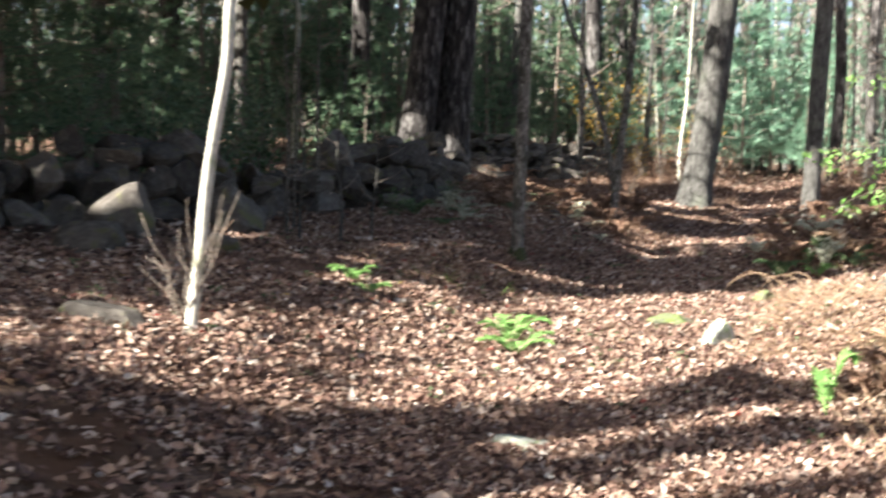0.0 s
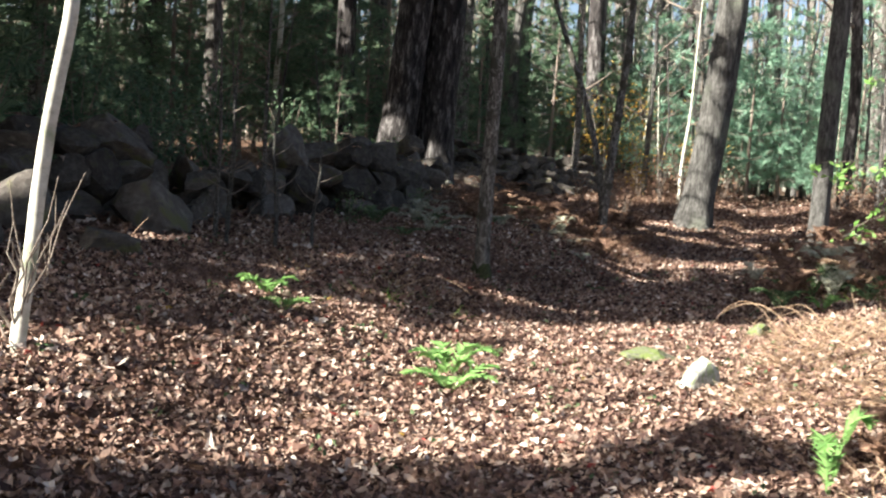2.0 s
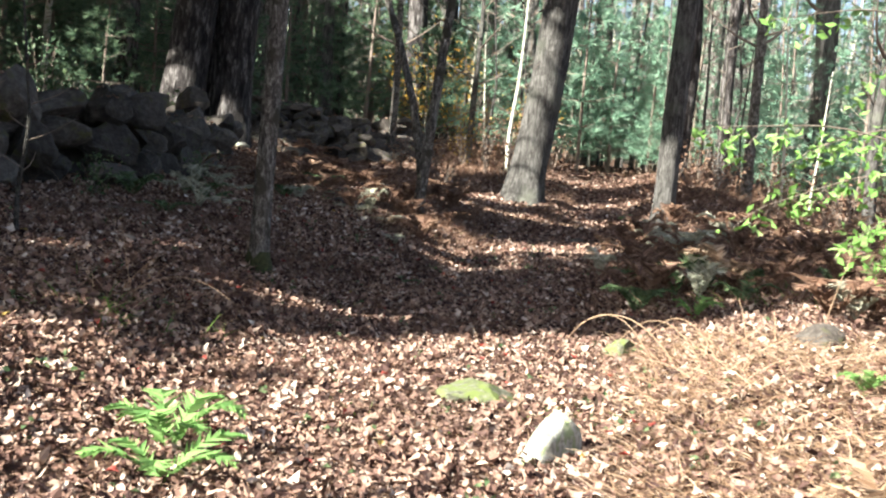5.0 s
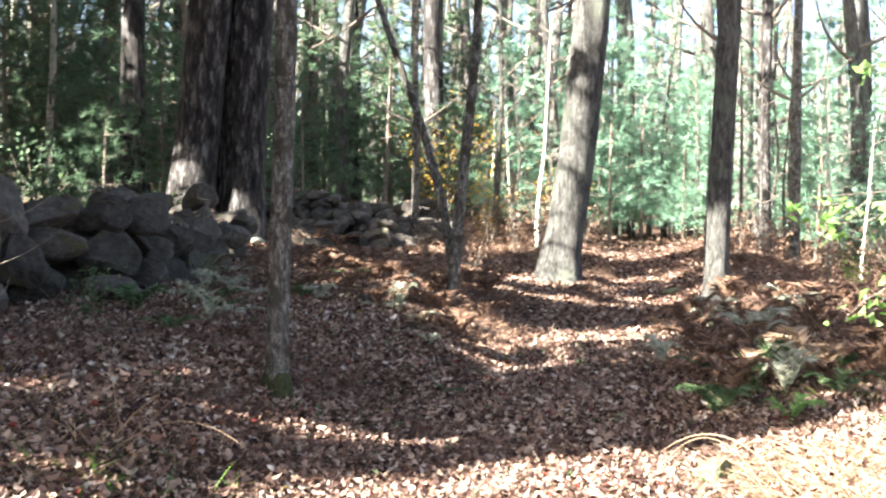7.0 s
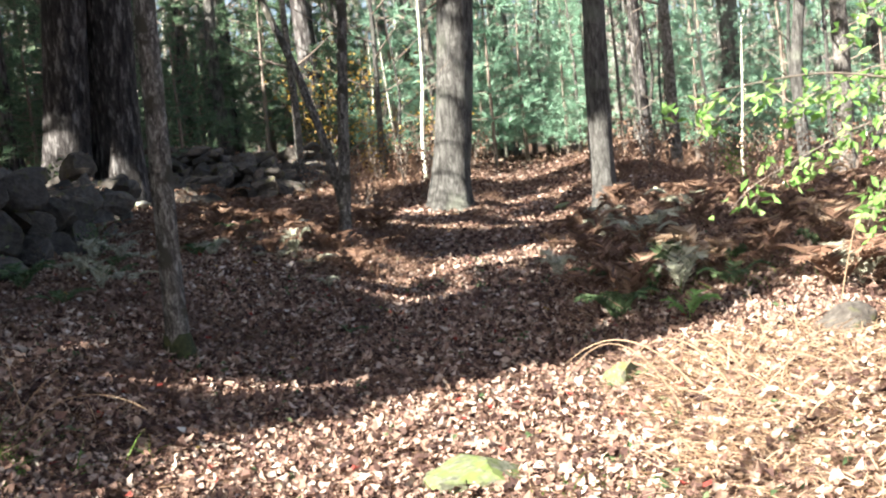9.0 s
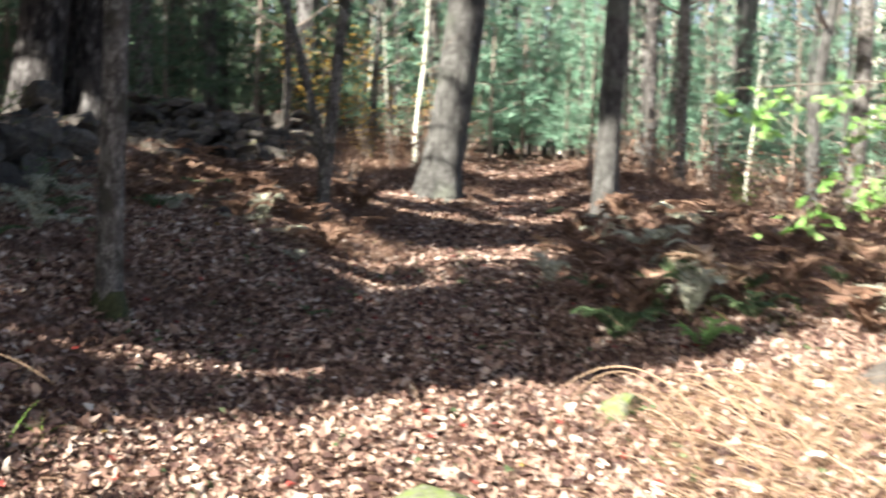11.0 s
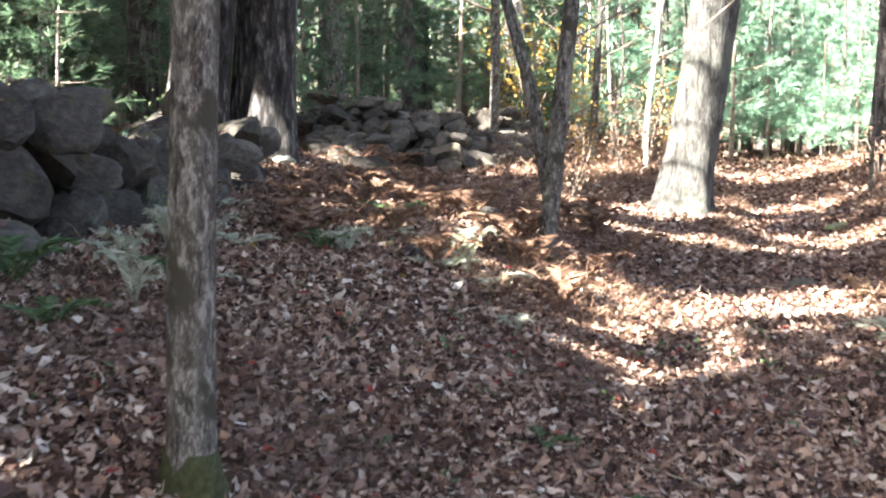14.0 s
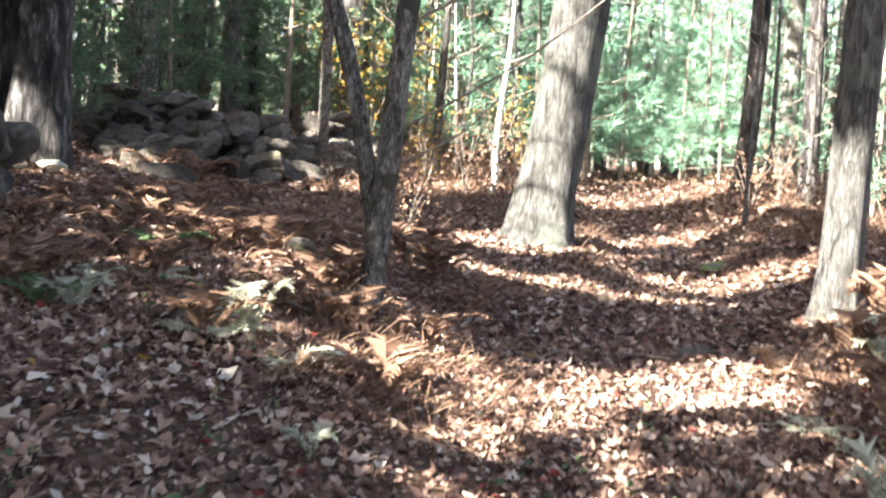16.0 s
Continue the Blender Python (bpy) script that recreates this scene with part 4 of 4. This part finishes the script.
# ---------------------------------------------------------------- growth on the floor
def fern(x, y, size, mat, label, seed, fronds=6, flat=0.5):
    """A fern: bowed fronds, each a rib with two rows of leaflets."""
    g = np.random.default_rng(seed)
    ob = thing("fern", x, y, label, "fern", z=gz(x, y))
    for k in range(fronds):
        a = k * 6.283 / fronds + g.uniform(-0.4, 0.4)
        ln = size * g.uniform(0.7, 1.1)
        d = np.array([math.cos(a), math.sin(a), 0])
        q = np.linspace(0, 1, 22)
        rib = d * (q[:, None] * ln * (0.35 + flat)) + np.array([0, 0, 1]) * (ln * (2.0 * q - 1.3 * q * q))[:, None] * (1.35 - flat)
        side = np.array([-d[1], d[0], 0])
        roots, tips = [], []
        run = np.gradient(rib, axis=0)
        run /= np.linalg.norm(run, axis=1)[:, None]
        for s in (-1, 1):
            for i in range(3, 22):
                le = ln * 0.26 * math.sin(math.pi * (0.12 + 0.86 * (i - 2) / 20)) + 0.012
                roots.append(rib[i])
                tips.append(rib[i] + (side * s + run[i] * 0.75) * le * 0.85 + g.normal(0, 0.008, 3))
        leaf = blades(np.array(roots), np.array(tips), 0.07 * ln, g, 0.03, 2)
        part("frond", joined([tube(rib, np.linspace(0.004, 0.001, 22), 3, close=False), leaf]), M[mat], ob)
    return ob


fern(0.92, 2.75, 0.36, "fern", "bright green fern in sunlit fallen leaves", 1, 7)
fern(1.05, 2.4, 0.38, "fern", "small bright green fern lying in leaves", 2, 5, 0.7)
fern(-0.6, 2.95, 0.27, "fern", "small bright green fern in the shade", 3, 7)
fern(-0.38, 2.8, 0.2, "fern", "low green fern in fallen leaves", 4, 5, 0.7)
fern(3.46, 0.85, 0.42, "fern", "upright green fern beside dry grass", 5, 3, 0.04)
fern(2.26, 10.75, 0.34, "pale_fern", "withered pale fern beside the trail", 6, 5, 0.2)
fern(-0.45, 11.4, 0.32, "pale_fern", "withered pale fern in the bracken", 7, 6, 0.2)
fern(-2.0, 9.7, 0.28, "pale_fern", "withered whitish fern near the stone wall", 8, 6, 0.2)
fern(-2.3, 10.7, 0.28, "pale_fern", "withered whitish fern near the stone wall", 9, 6, 0.2)
fern(-1.5, 8.9, 0.3, "pale_fern", "withered pale fern among fallen leaves", 10, 5, 0.2)
fern(3.3, 9.0, 0.34, "dull_green", "green fern in the shade of the bank", 11, 6)
fern(3.6, 8.2, 0.3, "dull_green", "green fern at the edge of dry grass", 12, 6)
fern(-1.5, 13.0, 0.3, "dull_green", "small green fern in the bracken", 13, 6)
fern(2.15, 13.3, 0.24, "straw", "withered tan fern at the trail's edge", 14, 5, 0.2)
fern(3.9, 2.6, 0.4, "straw", "drying fern in straw-coloured grass", 15, 6, 0.6)
fern(4.4, 3.4, 0.4, "straw", "drying fern in straw-coloured grass", 16, 6, 0.6)
fern(-0.2, 11.15, 0.2, "straw", "tan withered fern below the forked sapling", 19, 6, 0.6)
fern(0.1, 10.4, 0.16, "pale_fern", "small whitish fern among fallen leaves", 20, 5, 0.4)
fern(0.6, 8.7, 0.14, "dull_green", "small green sprout in fallen leaves", 21, 5, 0.7)
fern(3.0, 12.4, 0.35, "pale_fern", "drying fern under the straight tree", 17, 6, 0.2)
for i, (x, y, z) in enumerate([(-0.28, 11.25, 0.22), (-0.58, 11.3, 0.24), (-1.54, 9.5, 0.26), (-1.9, 11.0, 0.22), (2.2, 12.15, 0.22), (-2.7, 12.5, 0.24), (-1.3, 12.4, 0.18)]):
    fern(x, y, z, "pale_fern", "bleached whitish fern spread on the leaves", 860 + i, 6, 0.85)
for i, (x, y, z, mat) in enumerate([(3.85, 1.95, 0.4, "straw"), (4.0, 1.6, 0.5, "rust"), (4.3, 1.95, 0.5, "straw"), (4.5, 1.5, 0.46, "rust"), (4.1, 2.3, 0.42, "rust"), (4.7, 2.2, 0.5, "straw"), (3.75, 1.5, 0.36, "rust"),
                                    (4.25, 1.3, 0.5, "straw"), (4.35, 4.5, 0.34, "rust"), (4.8, 1.0, 0.5, "rust"), (4.4, 0.8, 0.46, "straw")]):
    fern(x, y, z, mat, "withered tan bracken standing in a thick clump", 880 + i, 7, 0.45)
fern(4.1, 4.75, 0.24, "fern", "small green fern in the dry grass", 899, 5, 0.5)
fern(-2.25, 9.0, 0.36, "dull_green", "dull green fern below the stone wall", 18, 6)


g = np.random.default_rng(55)
for k, (x0, x1, y0, y1, n) in enumerate([(-3.0, 0.3, 11.4, 16, 18), (2.4, 5.5, 8.6, 14.5, 16), (4.2, 5.6, -0.3, 2.4, 6), (-4.2, -1.5, 16, 20, 8), (2.9, 5, 16, 20, 6)]):
    for i in range(n):
        x, y = g.uniform(x0, x1), g.uniform(y0, y1)
        fern(x, y, g.uniform(0.28, 0.5), "rust", "rust-brown dead bracken fern collapsing on the floor", 700 + 40 * k + i, 6, g.uniform(0.4, 0.95))
for i in range(5):
    x, y = g.uniform(-2.6, -0.4), g.uniform(7.4, 12.5)
    fern(x, y, g.uniform(0.14, 0.26), "pale_fern", "small withered whitish fern among fallen leaves", 940 + i, 5, g.uniform(0.3, 0.8))
for i in range(4):
    x, y = g.uniform(-2.4, -1.2), g.uniform(7.6, 11.5)
    fern(x, y, g.uniform(0.16, 0.3), "dull_green", "low dull green fern below the stone wall", 970 + i, 5, g.uniform(0.4, 0.8))
for i in range(4):
    x, y = g.uniform(2.6, 4.6), g.uniform(7.9, 10.5)
    fern(x, y, g.uniform(0.2, 0.34), "dull_green", "dull green fern in the shade of the bank", 990 + i, 6, g.uniform(0.3, 0.7))


g = np.random.default_rng(57)
for i in range(46):
    x, y = g.uniform(2.5, 5.8), g.uniform(7.6, 14.6)
    mat, lab = [("rust", "tall russet bracken withered upright on the bank"), ("straw", "tan withered fern standing in the brush"), ("pale_fern", "grey withered fern in the brush of the bank")][int(g.choice(3, p=[0.8, 0.12, 0.08]))]
    fern(x, y, g.uniform(0.34, 0.56), mat, lab, 1100 + i, 7, g.uniform(0.2, 0.6))
fern(3.05, 8.7, 0.42, "dull_green", "tall green fern in the shade of the bank", 1190, 5, 0.2)
fern(3.2, 7.3, 0.26, "fern", "green fern at the edge of dry grass", 1191, 5, 0.5)
fern(2.75, 8.0, 0.35, "dull_green", "low green fern at the trail's edge", 1192, 6, 0.5)
for i in range(26):
    x, y = g.uniform(-2.6, 0.2), g.uniform(11, 15.5)
    fern(x, y, g.uniform(0.3, 0.5), "rust", "russet bracken collapsing below the forked sapling", 1200 + i, 6, g.uniform(0.3, 0.7))


def tuft_field(name, label, mat, boxes, seed, width=0.008):
    """Dry grass or bracken past counting: bowed blades over some patches of floor."""
    g = np.random.default_rng(seed)
    a, b = [], []
    for x0, x1, y0, y1, n, ln, lean in boxes:
        cx, cy = g.uniform(x0, x1, n // 14), g.uniform(y0, y1, n // 14)
        x = np.repeat(cx, 14) + g.normal(0, 0.07, len(cx) * 14)
        y = np.repeat(cy, 14) + g.normal(0, 0.07, len(cx) * 14)
        z = ground(x, y) - 0.01
        an = g.uniform(0, 6.283, len(x))
        le = ln * g.uniform(0.5, 1.2, len(x))
        a.append(np.stack([x, y, z], 1))
        b.append(np.stack([x + np.cos(an) * le * lean, y + np.sin(an) * le * lean, z + le * np.minimum(g.gamma(1.2, 0.22, len(x)), 0.8)], 1))
    a, b = np.concatenate(a), np.concatenate(b)
    return tagged(part(name, blades(a, b, width, g, 0.22, 3), M[mat]), label, "grass", kind="stuff")


tuft_field("dry_grass", "tangle of straw-coloured dry grass", "straw",
           [(2.75, 6.5, 2.6, 6.5, 17000, 0.17, 1.4), (3.0, 5.2, 4.6, 6.3, 1800, 0.26, 1.2), (4.2, 6.8, -1, 3, 6000, 0.3, 0.9), (3.6, 4.4, -0.5, 2.4, 1300, 0.3, 0.9), (-1.4, 0.2, 4.2, 5.4, 350, 0.3, 0.8), (-0.5, 1.9, 15.3, 16.6, 2600, 0.16, 1.2), (1.2, 3.2, 3.2, 7.0, 1500, 0.14, 1.3)], 61)
tuft_field("dead_bracken", "rust-brown mat of dead bracken and grass", "rust",
           [(-3.2, 0.3, 11.2, 15.5, 5600, 0.3, 0.8), (-4.5, -0.4, 15.5, 20.5, 6000, 0.32, 0.8), (4.3, 6, -0.5, 2.2, 2600, 0.4, 0.8), (2.3, 6.5, 8, 15, 7000, 0.4, 0.8), (0.7, 1.0, 17, 22, 900, 0.3, 0.8),
            (3.0, 8, 15, 23, 9000, 0.4, 0.8), (-3, 0.4, 20.5, 27, 6000, 0.4, 0.8), (2.4, 6, 20, 28, 5000, 0.4, 0.8), (-3.4, -1.4, 4, 11, 2500, 0.3, 0.7), (-0.8, 2.4, 1.5, 6.2, 1500, 0.15, 1.3), (-0.3, 0.8, 11.0, 13.0, 2000, 0.26, 0.8)], 62, 0.01)
tuft_field("green_grass", "thin tufts of green grass in the leaves", "green", [(-0.6, 0.3, 4.1, 5.0, 280, 0.22, 0.6), (0.3, 0.6, 7.0, 7.3, 60, 0.15, 0.6), (-0.4, 0.0, 6.75, 6.95, 70, 0.1, 0.6), (2.3, 2.7, 4.0, 4.4, 110, 0.15, 0.6),
                                                                             (3.0, 4.2, 8, 10, 700, 0.25, 0.6), (1.3, 2.2, 3.6, 4.2, 90, 0.12, 0.6)], 63)


def stalk(x, y, bend, height, label, seed, mat="straw", r=0.0045):
    ob = thing("dry_stalk", x, y, label, "stalk", z=gz(x, y))
    q = np.linspace(0, 1, 14)[:, None]
    line = np.concatenate([bend[0] * q, bend[1] * q, height * (4 * q * (1 - q) * bend[2] + q * (1 - bend[2]))], 1)
    part("stem", tube(line, np.linspace(r, r * 0.4, 14), 5, 0.05, seed), M[mat], ob, smooth=True)
    return ob


stalk(3.0, 5.1, (-0.65, 0.1, 0.8), 0.42, "thin arching straw-coloured stalk", 1)
stalk(3.35, 5.2, (-0.5, 0.3, 0.75), 0.32, "thin arching straw-coloured stalk", 2)
stalk(3.1, 5.4, (-0.68, 0.25, 0.55), 0.36, "long arching dry stalk over the grass", 3, r=0.006)
stalk(3.25, 5.3, (-0.55, 0.2, 0.75), 0.3, "arching dry stalk over the grass", 13)
stalk(3.4, 5.5, (-0.6, 0.0, 0.9), 0.2, "arching dry stalk over the grass", 14)
stalk(3.54, 6.1, (-0.08, 0.1, 0.1), 0.34, "upright dry stalk in the grass", 4)
stalk(3.72, 6.15, (-0.02, 0.1, 0.2), 0.28, "upright dry stalk in the grass", 5)
stalk(4.1, 6.9, (0.25, 0.1, 0.1), 0.9, "upright dry stalk in the grass", 6)
stalk(-0.36, 4.85, (0.27, 0.05, 0.1), 0.32, "leaning pinkish dry stalk", 7)
stalk(-0.34, 5.0, (-0.09, 0.0, 0.0), 0.45, "leaning pinkish dry stalk", 8)
stalk(-0.33, 4.9, (0.68, 0.1, 0.9), 0.16, "arching dry stalk over the leaves", 9)
stalk(-2.6, 7.2, (-0.3, 0.3, 0), 0.5, "bare grey stalk in the shade", 10, "twig")
stalk(-0.85, 5.9, (-0.15, 0, 0), 0.45, "bare grey stalk in the shade", 11, "twig")

log = thing("fallen_branch", -2.05, 7.25, "pale broken branch leaning on the ground", "branch")
part("wood", tube([(0, 0, 0.03), (-0.4, 0.33, 0.08), (-0.85, 0.68, 0.14)], [0.04, 0.045, 0.04], 9, 0.1, 8), M["grey_bark"], log, smooth=True)

g = np.random.default_rng(41)
for k in range(16):
    x, y = g.uniform(-2.4, 2.8), g.uniform(5.5, 15)
    stick = thing("fallen_stick", x, y, "thin bare stick lying on fallen leaves", "stick", "sticks on the forest floor", z=gz(x, y) + 0.05)
    a, ln = g.uniform(0, 6.28), g.uniform(0.2, 0.6)
    d = np.array([math.cos(a), math.sin(a), 0.03]) * ln
    part("wood", tube(spline([(0, 0, 0), d * 0.5 + g.normal(0, 0.02, 3), d], 8), np.linspace(0.008, 0.004, 8), 5, 0.08, k), M["twig"], stick, smooth=True)

# a hanging branch with bright leaves at the sunny side
g = np.random.default_rng(17)
bough = thing("leafy_sapling", 4.75, 6.5, "sapling with bright green leaves hanging over the grass", "tree", z=gz(4.75, 6.5))
part("trunk", tube(spline([(0, 0, -0.1), (0.05, 0.1, 1.2), (0.0, 0, 2.4), (-0.1, 0, 4.5)], 16), np.linspace(0.03, 0.008, 16), 8, 0.05, 4), M["twig"], bough, smooth=True)
for k, (sx, sz, ex, ey, ez) in enumerate([(0.04, 1.35, -1.6, -0.5, 1.42), (0.04, 1.2, -1.2, -0.7, 0.95), (0.04, 1.0, -0.7, -0.8, 0.75), (0.0, 2.2, -1.3, -0.3, 2.15), (0.0, 1.9, -0.7, -0.9, 1.8), (0.04, 1.45, -0.9, -0.2, 1.35), (0.04, 0.9, -0.4, -0.6, 0.7)]):
    s, e = np.array([sx, 0.05, sz]), np.array([ex, ey, ez])
    ln = spline([s, (s + e) / 2 + np.array([0, 0, 0.12]), e], 14)
    br = part("branch", tube(ln, np.linspace(0.009, 0.002, 14), 5, 0.05, 30 + k, close=False), M["twig"], bough, smooth=True)
    wood, c = [], []
    for q in range(4, 14, 1 if sz < 1.5 else 2):
        a = ln[q]
        b = a + np.array([g.normal(-0.08, 0.1), g.normal(0, 0.12), -g.uniform(0.02, 0.24)])
        wood.append(tube([a, (a + b) / 2 + (0, 0, 0.02), b], [0.0025, 0.002, 0.001], 3, close=False))
        c.append(a + (b - a) * np.linspace(0.2, 1.1, 9)[:, None] + g.normal(0, 0.035, (9, 3)) - np.array([0, 0, 0.02]))
    c = np.concatenate(c)
    part("twigs", joined(wood), M["twig"], br)
    part("foliage", leaves(c, g.uniform(0.03, 0.05, len(c)), g, 0.3, 0.12, 1.9), M["lime"], br)


# ---------------------------------------------------------------- fallen leaves
g = np.random.default_rng(23)


def litter_over(boxes, low=0.006, high=0.06):
    out, size = [], []
    for x0, x1, y0, y1, per, s in boxes:
        n = int((x1 - x0) * (y1 - y0) * per)
        x, y = g.uniform(x0, x1, n), g.uniform(y0, y1, n)
        out.append(np.stack([x, y, ground(x, y) + g.uniform(low, high, n)], 1))
        size.append(s * g.lognormal(0, 0.4, n))
    return np.concatenate(out), np.clip(np.concatenate(size), 0.018, 0.066)


c, s = litter_over([(-2.6, 4.4, -1.7, 9.5, 1850, 0.031), (-3.5, 5, 9.5, 13.5, 1100, 0.034)])
open_grass = (c[:, 0] > 2.8) & (c[:, 1] > 2.6) & (c[:, 1] < 6.5) & (g.random(len(c)) < 0.6)
c, s = c[~open_grass], s[~open_grass]
tagged(part("leaf_litter", lobed(c, s, g), M["litter"]), "deep carpet of curled russet and tan fallen leaves", "leaf litter", kind="stuff")
c, s = litter_over([(-1.5, 3.6, 13.5, 20, 520, 0.048), (-1, 4, 20, 28, 260, 0.055), (-6, -1.5, 13.5, 22, 240, 0.055), (3.6, 8, 13.5, 22, 200, 0.06), (-8, 9, 22, 33, 70, 0.08),
                    (-9, -2.6, -4, 9.5, 170, 0.06), (4.4, 8, -4, 9.5, 130, 0.06), (-4, 6, -9, -1.7, 300, 0.05), (-6, -3.5, 9.5, 13.5, 200, 0.05), (5, 8, 9.5, 13.5, 150, 0.06)])
tagged(part("leaf_litter", leaves(c, s, g, 0.62, 0.2, 1.45), M["litter"]), "thinner brown fallen leaves under the trees", "leaf litter", kind="stuff")
spots = np.stack([g.uniform(-2.4, 3.2, 280), g.uniform(0, 15, 280)], 1)
c = np.c_[spots, ground(spots[:, 0], spots[:, 1]) + 0.05]
tagged(part("bright_leaves", leaves(c[:40], 0.05, g, 0.7), M["yellow"]), "scattered yellow leaves on the brown litter", "leaf litter", kind="stuff")
tagged(part("red_leaves", leaves(c[40:], 0.042, g, 0.7), M["red"]), "scattered red maple leaves on the litter", "leaf litter", kind="stuff")
n = 800
c = np.stack([g.uniform(-2.6, 4.2, n), g.uniform(-1.5, 14.5, n)], 1)
c = np.c_[c, ground(c[:, 0], c[:, 1]) + g.uniform(0.03, 0.07, n)]
tagged(part("pale_leaves", lobed(c, g.uniform(0.03, 0.06, n), g), M["pale_leaf"]), "scattered whitish leaf undersides on the brown litter", "leaf litter", kind="stuff")
n = 260
c = np.stack([g.uniform(-2.4, 3.8, n), g.uniform(0, 13, n)], 1)
c = np.c_[c, ground(c[:, 0], c[:, 1]) + 0.05]
tagged(part("green_sprouts", leaves(np.repeat(c, 4, 0) + g.normal(0, 0.035, (n * 4, 3)), 0.03, g, 0.5), M["dull_green"]), "tiny green seedlings pushing through the litter", "seedling", kind="stuff")
n = 52000
c = np.stack([g.uniform(-2.0, 3.6, n), g.uniform(0, 25, n)], 1)
c = np.c_[c, ground(c[:, 0], c[:, 1]) + g.uniform(0.02, 0.06, n)]
a, ln = g.uniform(0, 6.283, n), g.uniform(0.05, 0.12, n)
tagged(part("pine_straw", blades(c, c + np.stack([np.cos(a) * ln, np.sin(a) * ln, g.normal(0, 0.012, n)], 1), 0.004, g, 0.06, 1), M["rust"]), "fallen brown pine needles lying over the leaves", "pine straw", kind="stuff")
